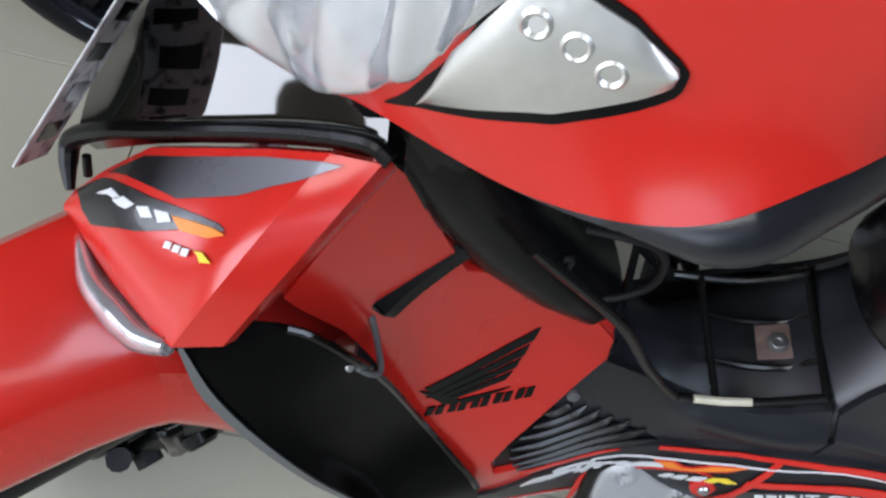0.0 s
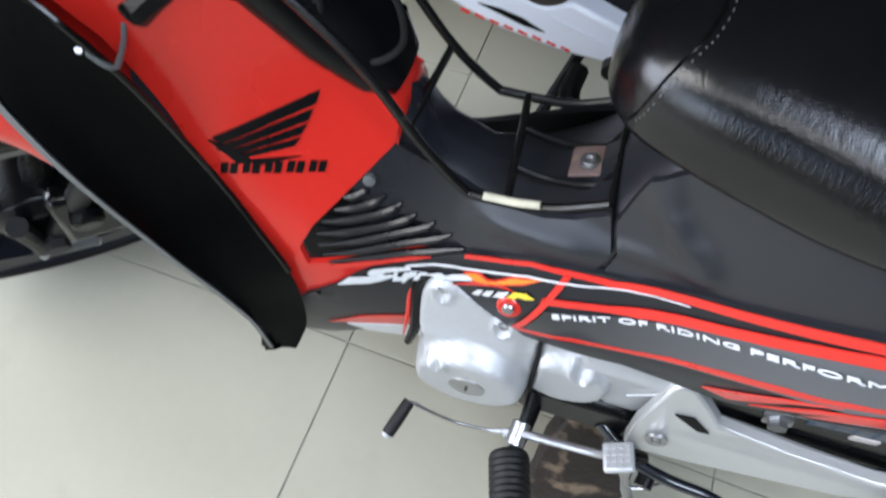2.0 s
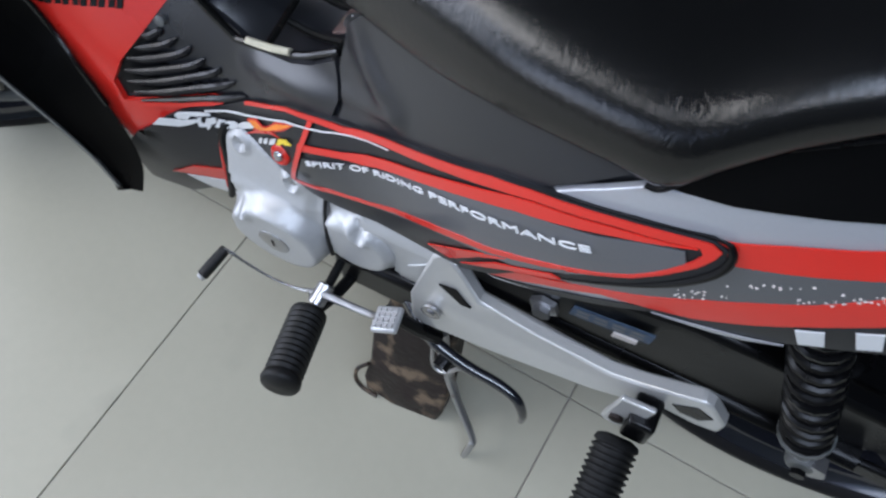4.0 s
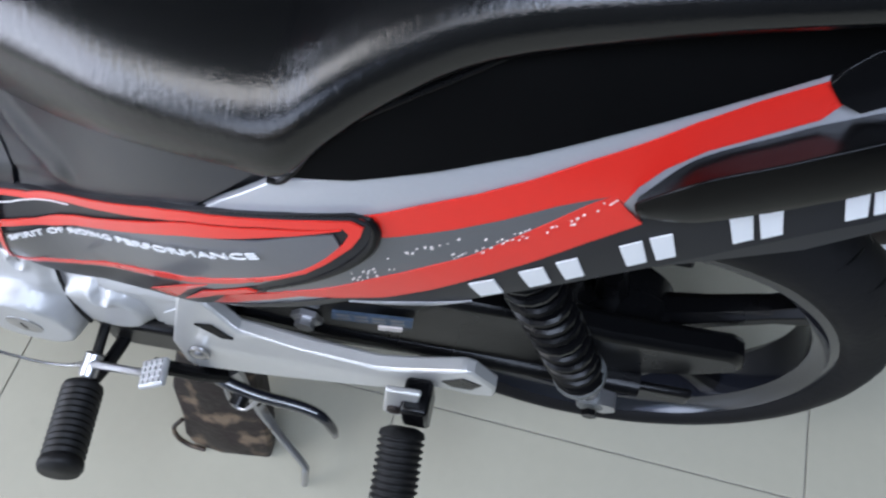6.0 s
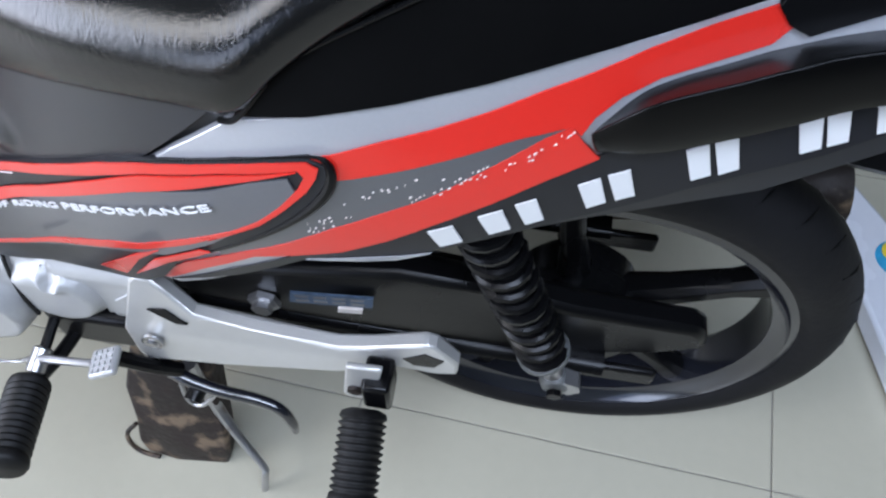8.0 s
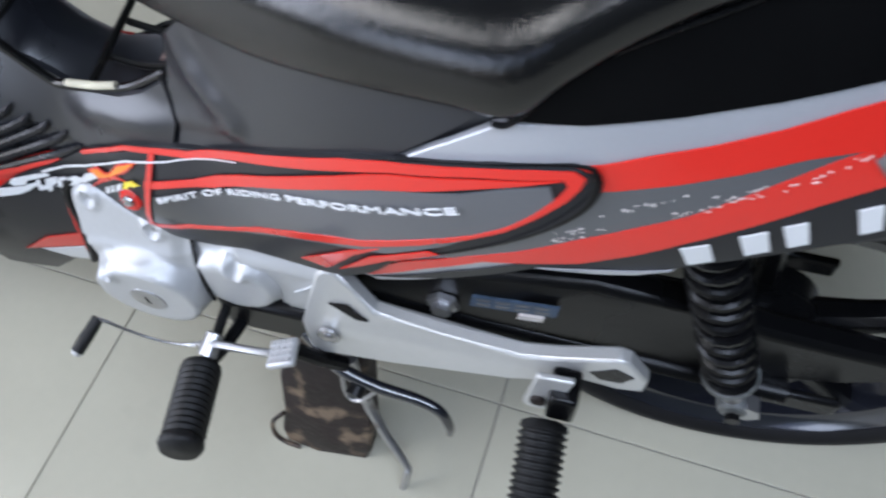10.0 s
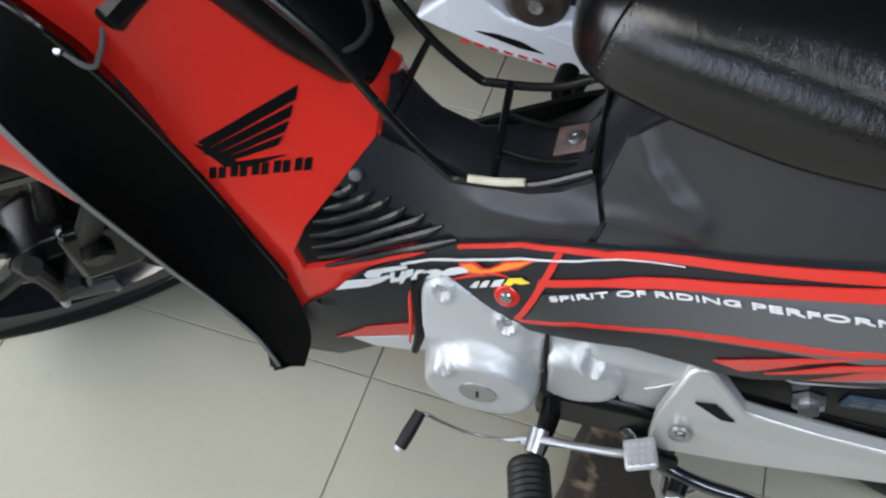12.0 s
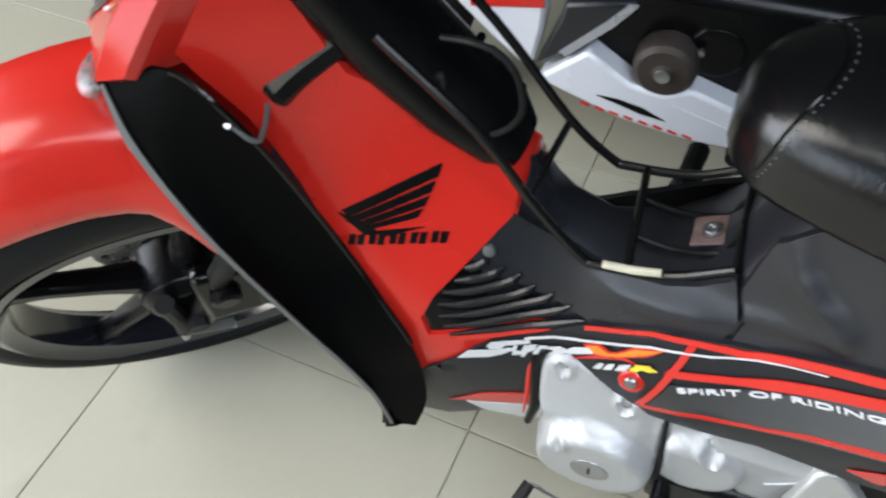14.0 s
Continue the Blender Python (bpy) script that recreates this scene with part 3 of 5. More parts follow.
# model mark, drawn as plain shapes
for shape in ([(-0.763, 0.397), (-0.754, 0.407), (-0.728, 0.407), (-0.718, 0.410), (-0.713, 0.409), (-0.724, 0.402), (-0.735, 0.398)], [(-0.738, 0.413), (-0.735, 0.417), (-0.701, 0.422), (-0.700, 0.419), (-0.722, 0.414), (-0.725, 0.409), (-0.735, 0.409)],
              [(-0.715, 0.413), (-0.711, 0.414), (-0.712, 0.407), (-0.708, 0.406), (-0.705, 0.415), (-0.702, 0.415), (-0.705, 0.403), (-0.715, 0.401)], [(-0.707, 0.399), (-0.701, 0.416), (-0.694, 0.418), (-0.695, 0.411), (-0.701, 0.407), (-0.704, 0.400)],
              [(-0.697, 0.405), (-0.692, 0.417), (-0.684, 0.419), (-0.685, 0.416), (-0.690, 0.414), (-0.692, 0.406)], [(-0.688, 0.406), (-0.684, 0.417), (-0.673, 0.423), (-0.665, 0.422), (-0.671, 0.414)], [(-0.671, 0.418), (-0.661, 0.429), (-0.643, 0.442), (-0.643, 0.435), (-0.663, 0.419)],
              [(-0.640, 0.417), (-0.636, 0.427), (-0.631, 0.431), (-0.634, 0.421)], [(-0.631, 0.424), (-0.628, 0.433), (-0.622, 0.439), (-0.624, 0.430)], [(-0.621, 0.432), (-0.618, 0.441), (-0.609, 0.449), (-0.612, 0.440)]):
    near(shape, L1 + 0.0022, "decal_bar", WHITE)
near([(-0.653, 0.439), (-0.639, 0.450), (-0.629, 0.448), (-0.624, 0.451), (-0.610, 0.467), (-0.585, 0.480), (-0.598, 0.466), (-0.616, 0.452), (-0.632, 0.440), (-0.643, 0.433)], L1 + 0.0018, "decal_bar", RED_DECAL)
near([(-0.650, 0.440), (-0.640, 0.447), (-0.630, 0.446), (-0.623, 0.451), (-0.609, 0.466), (-0.588, 0.478), (-0.600, 0.467), (-0.617, 0.453), (-0.631, 0.442), (-0.641, 0.437)], L1 + 0.0024, "decal_bar", ORANGE)
near([(-0.660, 0.413), (-0.640, 0.434), (-0.617, 0.451), (-0.605, 0.452), (-0.609, 0.451), (-0.619, 0.447), (-0.640, 0.430)], L1 + 0.0012, "decal_bar", RED_DECAL)
near([(-0.609, 0.443), (-0.605, 0.452), (-0.594, 0.459), (-0.592, 0.458), (-0.587, 0.458), (-0.594, 0.453), (-0.600, 0.451), (-0.603, 0.446)], L1 + 0.0022, "decal_bar", YELLOW)
lettering("SPIRIT OF RIDING", -0.567, 0.4495, -0.432, 0.5255, 0.0050, L1 + 0.003, "slogan", WHITE, bike, "white slogan lettering")
lettering("PERFORMANCE", -0.425, 0.529, -0.289, 0.596, 0.0058, L1 + 0.003, "slogan", WHITE, bike, "white slogan lettering")
# cover bolt and small bolts
w0 = width(-0.605, 0.431)
part("bolt", turned([(0.0, -0.004), (0.0115, -0.004), (0.0115, 0.001), (0.009, 0.003), (0.0, 0.003)], (-0.605, -w0 - 0.0075, 0.431), (-0.1, -1, 0.5), 20), RED, bike, "red washer with bolt")
part("bolt", turned([(0.0055, 0.0), (0.0055, 0.0055), (0.004, 0.007), (0.0, 0.007)], (-0.605, -w0 - 0.0075, 0.431), (-0.1, -1, 0.5), 12), STEEL, bike)
part("bolt", turned([(0.0055, -0.003), (0.0055, 0.003), (0.003, 0.004)], (-0.749, -0.064, 0.504), (0.1, -1, 0.4), 12), EDGE, bike)

# rear side panels
tail_outline = [(-0.347, 0.601), (-0.314, 0.629), (-0.271, 0.660), (-0.223, 0.6695), (-0.172, 0.6805), (-0.126, 0.693), (-0.082, 0.707), (-0.048, 0.716), (-0.012, 0.7255), (0.023, 0.734), (0.08, 0.748), (0.14, 0.735), (0.16, 0.70), (0.109, 0.6635), (0.074, 0.647), (0.0, 0.624), (-0.065, 0.600), (-0.135, 0.572), (-0.173, 0.551), (-0.2365, 0.540),
                (-0.30, 0.490), (-0.365, 0.430), (-0.39, 0.44), (-0.36, 0.52)]
both(tail_outline, 0.001, 0.006, "tail_panel", SILVER, "silver and red tail panel", bevel=0.0015)
near([(-0.37, 0.440), (-0.30, 0.505), (-0.213, 0.570), (-0.14, 0.615), (-0.06, 0.652), (0.0, 0.672), (0.06, 0.70), (0.14, 0.72), (0.108, 0.6645), (0.073, 0.648), (0.0, 0.625), (-0.065, 0.601), (-0.135, 0.573), (-0.1725, 0.553), (-0.20, 0.5505), (-0.236, 0.5435), (-0.30, 0.493)], 0.0025, "stripe", DARK, "dark grey lower band")
near([(-0.235, 0.630), (-0.197, 0.637), (-0.163, 0.646), (-0.135, 0.655), (-0.104, 0.667), (-0.074, 0.673), (-0.089, 0.664), (-0.109, 0.650), (-0.130, 0.635), (-0.153, 0.620), (-0.184, 0.603), (-0.213, 0.585), (-0.247, 0.561), (-0.30, 0.530), (-0.30, 0.575), (-0.25, 0.60)], 0.0031, "stripe", GREY, "grey stripe")
near([(-0.262, 0.632), (-0.237, 0.641), (-0.209, 0.6485), (-0.183, 0.658), (-0.152, 0.6675), (-0.122, 0.679), (-0.0935, 0.692), (-0.066, 0.703), (-0.041, 0.7135), (-0.012, 0.723), (0.020, 0.731), (0.032, 0.721), (0.022, 0.712), (-0.006, 0.705), (-0.032, 0.6985), (-0.051, 0.689), (-0.063, 0.678), (-0.069, 0.667), (-0.0747, 0.6724), (-0.1044, 0.6643), (-0.1347, 0.6523), (-0.1634, 0.6428), (-0.1966, 0.6336), (-0.235, 0.624)], 0.0037, "stripe", RED_DECAL, "red stripe")
near([(-0.0747, 0.6724), (-0.068, 0.664), (-0.056, 0.652), (-0.0845, 0.6366), (-0.1153, 0.6176), (-0.1486, 0.5985), (-0.1773, 0.5793), (-0.2095, 0.5605), (-0.2735, 0.539), (-0.320, 0.500), (-0.368, 0.450), (-0.39, 0.440), (-0.336, 0.502), (-0.2833, 0.5415), (-0.2465, 0.5645), (-0.2133, 0.5878), (-0.1836, 0.6052), (-0.1526, 0.6214), (-0.1302, 0.6366), (-0.1091, 0.651), (-0.0889, 0.6649)], 0.0037, "stripe", RED_DECAL, "red stripe")
near([(-0.236, 0.5455), (-0.196, 0.5495), (-0.173, 0.5535), (-0.150, 0.5645), (-0.1725, 0.5585), (-0.196, 0.5545)], 0.0042, "pinstripe", SILVER, "thin silver edge stripe")
# maker's mark on the tail: plain bars
for x, z, w in ((-0.1503, 0.5912, 0.0113), (-0.1198, 0.6064, 0.0103), (-0.0982, 0.6169, 0.0085), (-0.063, 0.6328, 0.0085), (-0.0468, 0.6396, 0.0085), (-0.0055, 0.6547, 0.0085), (0.0097, 0.6587, 0.0088), (0.0525, 0.6733, 0.0088), (0.0666, 0.6784, 0.0085), (0.0913, 0.6878, 0.0085)):
    tilt = 0.48 if x < -0.05 else 0.36
    w, h = 1.2 * w, 0.017 + 0.03 * (x + 0.15)
    near([(x - 0.002, z), (x + w, z + tilt * w), (x + w + 0.0068, z + tilt * w - h), (x + 0.0062, z - h)], 0.0042, "decal_bar", WHITE)
# scuffs: short scratches in clusters, all along the same sweep
for cx, cz, n, spread in ((-0.118, 0.643, 12, 0.010), (-0.146, 0.630, 14, 0.012), (-0.095, 0.655, 6, 0.010), (-0.185, 0.622, 12, 0.018), (-0.210, 0.600, 10, 0.008), (-0.075, 0.668, 4, 0.004), (-0.225, 0.587, 8, 0.006)):
    for k in range(n):
        a = random.gauss(0, spread)
        x, z = cx + a, cz + 0.5 * a + random.gauss(0, 0.0022)
        d, h = random.uniform(0.0002, 0.0010), random.uniform(0.00006, 0.00018)
        near([(x - d, z - 0.6 * d - h), (x + d, z + 0.3 * d - 0.3 * h), (x + 0.8 * d, z + 0.5 * d + h), (x - 0.9 * d, z - 0.4 * d + h)], 0.0046, "scratch", SCUFF)

# grab rail: a broad casting with a top facet and a side facet
def rail(hand):
    rings = []
    for a, b, c in zip(spline(GRAB_TOP, 5), spline(GRAB_CREST, 5), spline(GRAB_FOOT, 5)):
        ring = [a, a.lerp(b, 0.6) + Vector((0, -0.002, 0.001)), b, b.lerp(c, 0.25) + Vector((0, -0.003, 0)), b.lerp(c, 0.75) + Vector((0, -0.003, 0)), c, c + Vector((0, 0.020, -0.004)), a + Vector((0, 0.016, -0.008))]
        rings.append([(p.x, p.y if hand < 0 else -p.y, p.z) for p in ring])
    return loft(rings)


GRAB_TOP = [(-0.062, -0.116, 0.668), (-0.043, -0.111, 0.690), (-0.026, -0.107, 0.700), (0.005, -0.099, 0.709), (0.031, -0.092, 0.716), (0.076, -0.080, 0.724), (0.20, -0.06, 0.745), (0.30, -0.01, 0.755)]
GRAB_CREST = [(-0.065, -0.124, 0.674), (-0.044, -0.127, 0.700), (-0.028, -0.124, 0.709), (0.002, -0.116, 0.717), (0.027, -0.108, 0.723), (0.070, -0.096, 0.731), (0.20, -0.078, 0.750), (0.32, -0.010, 0.758)]
GRAB_FOOT = [(-0.058, -0.122, 0.656), (-0.036, -0.126, 0.664), (-0.017, -0.123, 0.667), (0.016, -0.115, 0.675), (0.044, -0.108, 0.683), (0.088, -0.097, 0.695), (0.20, -0.080, 0.712), (0.32, -0.012, 0.728)]
for hand in (-1, 1):
    part("grab_rail", rail(hand), CASTBLACK, bike, "satin black cast grab rail", 0.0025, 30)
both([(0.0194, 0.7316), (0.028, 0.7219), (0.0405, 0.716), (0.0608, 0.722), (0.10, 0.735), (0.16, 0.75), (0.16, 0.775), (0.0673, 0.756), (0.0365, 0.7465), (0.0246, 0.7387)], 0.006, 0.014, "tail_cap", SATIN, "black tail end piece", step=0.01, bevel=0.004)

# wing mark and maker's name on the leg cover: plain shapes
for a, b, c, d in (((-0.875, 0.537), (-0.797, 0.575), (-0.799, 0.564), (-0.868, 0.531)), ((-0.868, 0.530), (-0.801, 0.560), (-0.803, 0.551), (-0.862, 0.526)), ((-0.862, 0.525), (-0.804, 0.548), (-0.807, 0.540), (-0.856, 0.522)),
                   ((-0.855, 0.5215), (-0.808, 0.537), (-0.812, 0.530), (-0.850, 0.5195)), ((-0.872, 0.527), (-0.848, 0.5175), (-0.806, 0.522), (-0.838, 0.513)), ((-0.878, 0.535), (-0.866, 0.530), (-0.842, 0.516), (-0.855, 0.514))):
    near([a, b, c, d], 0.0035, "emblem_bar", SATIN)
for k in range(5):
    x, z = -0.869 + 0.0175 * k, 0.5045 + 0.0012 * k
    for d in (0.0, 0.0076):
        near([(x + d, z + 0.0), (x + d + 0.0058, z + 0.0004), (x + d + 0.0068, z + 0.0095), (x + d + 0.001, z + 0.009)], 0.0035, "emblem_bar", SATIN)


# seat
def seat():
    rings = []
    for x, w, zb, zt in ((-0.588, 0.018, 0.654, 0.670), (-0.582, 0.038, 0.650, 0.688), (-0.564, 0.060, 0.648, 0.705), (-0.53, 0.077, 0.647, 0.717), (-0.48, 0.093, 0.645, 0.724), (-0.43, 0.110, 0.648, 0.728), (-0.37, 0.129, 0.662, 0.730),
                         (-0.30, 0.143, 0.674, 0.736), (-0.262, 0.147, 0.678, 0.744), (-0.235, 0.137, 0.702, 0.758), (-0.20, 0.122, 0.727, 0.775), (-0.15, 0.106, 0.751, 0.790), (-0.06, 0.094, 0.772, 0.803), (0.05, 0.083, 0.790, 0.812), (0.16, 0.070, 0.797, 0.815), (0.23, 0.045, 0.798, 0.810)):
        ring = []
        for k in range(28):
            a = 2 * math.pi * k / 28
            c, s = math.cos(a), math.sin(a)
            y = w * math.copysign(abs(c) ** 0.75, c)
            z = zb + 0.004 + (zt - zb) * abs(s) ** 0.7 if s >= 0 else zb + 0.004 - 0.012 * abs(s) ** 0.5
            ring.append((x, y, z))
        rings.append(ring)
    line = []
    n = len(rings[0])
    for k in range(n):
        line.append(spline([r[k] for r in rings], 4))
    return loft([[line[k][i] for k in range(n)] for i in range(len(line[0]))])


seat_ob = part("seat", seat(), VINYL, bike, "black grained vinyl saddle", angle=60)
both([(-0.266, 0.666), (-0.260, 0.671), (-0.247, 0.686), (-0.237, 0.698), (-0.218, 0.710), (-0.191, 0.7235), (-0.162, 0.737), (-0.1345, 0.750), (-0.06, 0.778), (0.06, 0.797), (0.16, 0.803), (0.18, 0.775), (0.12, 0.757), (0.03, 0.738), (-0.012, 0.727), (-0.048, 0.718), (-0.082, 0.7085), (-0.126, 0.6945), (-0.172, 0.682), (-0.223, 0.671)], 0.004, 0.01,
     "seat_side", SIDEVINYL, "smooth black pillion seat side")
for hand in (-1, 1):
    part("piping", tube([(x, hand * (width(x, z) + 0.007), z) for x, z in ((-0.274, 0.6645), (-0.266, 0.6655), (-0.258, 0.673), (-0.247, 0.687), (-0.237, 0.699), (-0.218, 0.711), (-0.191, 0.7245), (-0.162, 0.738), (-0.1345, 0.751), (-0.06, 0.779))], 0.0020, 8), SATIN, bike)
bm = bmesh.new()
bm.from_mesh(seat_ob.data)
skin = BVHTree.FromBMesh(bm)
bm.free()


def on_seat(p, lift=0.0):
    q, n, i, d = skin.find_nearest(Vector(p))
    return q + n * lift


line = [on_seat(p) for p in spline([(-0.569, -0.058, 0.656), (-0.564, -0.060, 0.672), (-0.557, -0.054, 0.693), (-0.547, -0.041, 0.709), (-0.539, -0.027, 0.717), (-0.533, 0.0, 0.722), (-0.536, 0.03, 0.717), (-0.550, 0.055, 0.69)], 7)]
part("seam", tube(line, 0.0011, 6, 1), GLOSS, bike, "stitched seat seam")
for a, b in zip(line[1::2], line[2::2]):
    d = Vector((0.0055, 0, 0.001))
    part("stitch", tube([on_seat(a + d, 0.0003), on_seat(a.lerp(b, 0.55) + d, 0.0003)], 0.0006, 6, 1), EDGE, bike)


# wheels
def wheel(name, centre, yaw, r, wide, parent, spokes, phase, lean=0.0):
    m = Matrix.Translation(centre) @ Matrix.Rotation(yaw, 4, "Z") @ Matrix.Rotation(lean, 4, "X")
    hub = part(name, turned([(0.0, -0.045), (0.045, -0.045), (0.06, -0.03), (0.062, 0.03), (0.045, 0.045), (0.0, 0.045)], (0, 0, 0), (0, 1, 0), 28), SATIN, parent, "black cast wheel", 0.002)
    hub.matrix_local = m
    a, prof = wide / 2, []
    for k in range(17):
        t = math.pi * (k / 16) * 1.16 - math.pi * 0.08
        prof.append((r - 0.046 + 0.046 * math.sin(t) if 0 < k < 16 else r - 0.062, -a * math.cos(t) * (1.0 if 0 < k < 16 else 0.72)))
    prof.append(prof[0])
    bm = bmesh.new()
    rings = [[(p * math.cos(q), h, p * math.sin(q)) for q in (2 * math.pi * i / 72 for i in range(72))] for p, h in prof]
    loft(rings, cap=False, bm=bm)
    bmesh.ops.remove_doubles(bm, verts=bm.verts, dist=1e-5)
    tyre = part("tyre", bm, TYRE, hub, "black rubber tyre", angle=50)
    for i in range(36):
        q = 2 * math.pi * i / 36
        for s in (-1, 1):
            pts = []
            for t in (0.15, 0.45, 0.8):
                ang = math.pi / 2 - s * t
                rr, hh = r - 0.0468 + 0.0465 * math.sin(ang), -a * math.cos(ang) * 0.985
                qq = q + s * 0.03 + t * 0.09
                pts.append((rr * math.cos(qq), hh, rr * math.sin(qq)))
            part("tread_groove", tube(pts, [0.0008, 0.0018, 0.0008], 4, 2), SATIN, tyre)
    rim = [(r - 0.060, -0.030), (r - 0.056, -0.034), (r - 0.064, -0.036), (r - 0.069, -0.028), (r - 0.079, -0.022), (r - 0.081, 0.022), (r - 0.069, 0.028), (r - 0.064, 0.036), (r - 0.056, 0.034), (r - 0.060, 0.030), (r - 0.060, -0.030)]
    bm = bmesh.new()
    loft([[(p * math.cos(q), h, p * math.sin(q)) for q in (2 * math.pi * i / 72 for i in range(72))] for p, h in rim], cap=False, bm=bm)
    bmesh.ops.remove_doubles(bm, verts=bm.verts, dist=1e-5)
    part("rim", bm, RIM, hub, "black cast rim")
    for i in range(spokes):
        q = phase + 2 * math.pi * i / spokes
        d, n = Vector((math.cos(q), 0, math.sin(q))), Vector((-math.sin(q), 0, math.cos(q)))
        rings = []
        for rr, hw, hy in ((0.050, 0.018, 0.020), (0.10, 0.012, 0.016), (0.16, 0.011, 0.014), (r - 0.079, 0.017, 0.016)):
            rings.append([d * rr + n * (hw * u) + Vector((0, hy * v, 0)) for u, v in ((-1, -0.5), (-0.5, -1), (0.5, -1), (1, -0.5), (1, 0.5), (0.5, 1), (-0.5, 1), (-1, 0.5))])
        part("spoke", loft(rings), SATIN, hub, "", 0.001)
    return hub


rear = wheel("rear_wheel", (-0.022, -0.006, 0.272), 0.0, 0.272, 0.084, bike, 5, 0.47)
part("brake_drum", turned([(0.0, -0.058), (0.022, -0.058), (0.030, -0.050), (0.060, -0.047), (0.066, -0.040), (0.066, 0.0)], (0, 0, 0), (0, 1, 0), 32), SATIN, rear, "black brake drum", 0.001)
STEER = radians(39.2)
HUB = Vector((-1.157, -0.050, 0.264))
TIP = radians(18.9)
front = wheel("front_wheel", HUB, STEER, 0.279, 0.074, bike, 5, 2.62, TIP)
AHEAD, LEFT, UP = Vector((-math.cos(STEER), -math.sin(STEER), 0)), Vector((math.sin(STEER), -math.cos(STEER), 0)), Vector((0, 0, 1))
AXLE, RISE = LEFT * math.cos(TIP) - UP * math.sin(TIP), UP * math.cos(TIP) + LEFT * math.sin(TIP)
at_wheel = lambda f, l, u: HUB + AHEAD * f + AXLE * l + RISE * u
BARS = radians(37)

# front brake disc with holes, calliper, fork
disc = turned([(0.062, -0.002), (0.105, -0.002), (0.105, 0.002), (0.062, 0.002), (0.062, -0.002)], at_wheel(0, -0.052, 0), AXLE, 40)
part("brake_disc", disc, STEEL, bike, "drilled steel brake disc")
for i in range(20):
    q = 2 * math.pi * i / 20
    rr = 0.078 if i % 2 else 0.092
    part("disc_hole", turned([(0.005, -0.003), (0.005, 0.003)], at_wheel(rr * math.cos(q), -0.052, rr * math.sin(q)), AXLE, 8), RUBBER, bike)
for s in (-1, 1):
    part("fork_leg", tube([at_wheel(0, 0.052 * s, -0.01), at_wheel(-0.075, 0.052 * s, 0.15), at_wheel(-0.14, 0.050 * s, 0.30)], [0.014, 0.014, 0.012], 14), RUBBER, bike, "black fork leg", 0.0)
    part("axle_nut", turned([(0.014, 0), (0.014, 0.016)], at_wheel(0, 0.060 * s, 0), AXLE * s, 6), RUBBER, bike)
part("calliper", block(at_wheel(-0.055, 0.056, 0.065), (0.075, 0.03, 0.085), Matrix.Rotation(STEER, 4, "Z")), GLOSS, bike, "black brake calliper", 0.01)
part("calliper_cap", turned([(0.018, 0), (0.018, 0.010), (0.014, 0.014), (0.0, 0.014)], at_wheel(-0.05, 0.066, 0.075), AXLE, 20), SATIN, bike)
part("calliper_bracket", tube([at_wheel(0.022, 0.054, 0.06), at_wheel(0.022, 0.054, -0.02), at_wheel(0.03, 0.052, -0.06)], [0.012, 0.012, 0.010], 10), RUBBER, bike, "dark calliper bracket")
part("brake_rod", tube([at_wheel(-0.010, 0.058, -0.03), at_wheel(-0.025, 0.062, 0.04), at_wheel(-0.050, 0.062, 0.085), at_wheel(-0.080, 0.060, 0.05)], 0.007, 10), GLOSS, bike, "black brake hose")
part("bracket_bar", tube([at_wheel(0.03, 0.052, -0.06), at_wheel(0.0, 0.052, -0.075), at_wheel(-0.03, 0.052, -0.085)], 0.010, 10), EDGE, bike)
part("bolt", tube([at_wheel(0.032, 0.052, -0.06), at_wheel(0.038, 0.050, -0.105)], 0.0055, 8, 1), ALLOY, bike)
part("bolt", tube([at_wheel(-0.024, 0.052, -0.085), at_wheel(-0.026, 0.050, -0.115)], 0.005, 8, 1), ALLOY, bike)


# front fender round the turned wheel
def fender():
    rings = []
    for k in range(31):
        deg = 14 + 112 * k / 30
        d = AHEAD * math.cos(radians(deg)) + RISE * math.sin(radians(deg))
        e = float(np.interp(deg, (14, 50, 70, 85, 95, 99, 103, 108, 126), (0.004, 0.020, 0.026, 0.030, 0.037, 0.050, 0.064, 0.076, 0.080)))
        r = float(np.interp(deg, (14, 50, 90, 95, 99, 103, 107, 112, 126), (0.290, 0.284, 0.283, 0.283, 0.276, 0.262, 0.240, 0.215, 0.205)))
        far = float(np.interp(deg, (14, 50, 80, 126), (-0.055, -0.095, -0.118, -0.128)))
        mid = 0.335 + 0.018 * min(1, deg / 90)
        ring = [(e, r), (e - 0.003, r + 0.016), (e - 0.016, 0.312), (e - 0.034, mid - 0.012), (e * 0.4 - 0.030, mid - 0.004), ((e + far) / 2, mid), (far * 0.75, mid - 0.001), (far * 0.92, mid - 0.010), (far, 0.318), (far - 0.002, 0.29), (far, 0.275)]
        ring = [HUB + d * q + AXLE * l for l, q in ring]
        inner = [HUB + (p - HUB) * 0.982 for p in reversed(ring)]
        rings.append(ring + inner)
    return loft(rings)


part("front_fender", fender(), RED, bike, "glossy red front fender", 0.0015, 50)

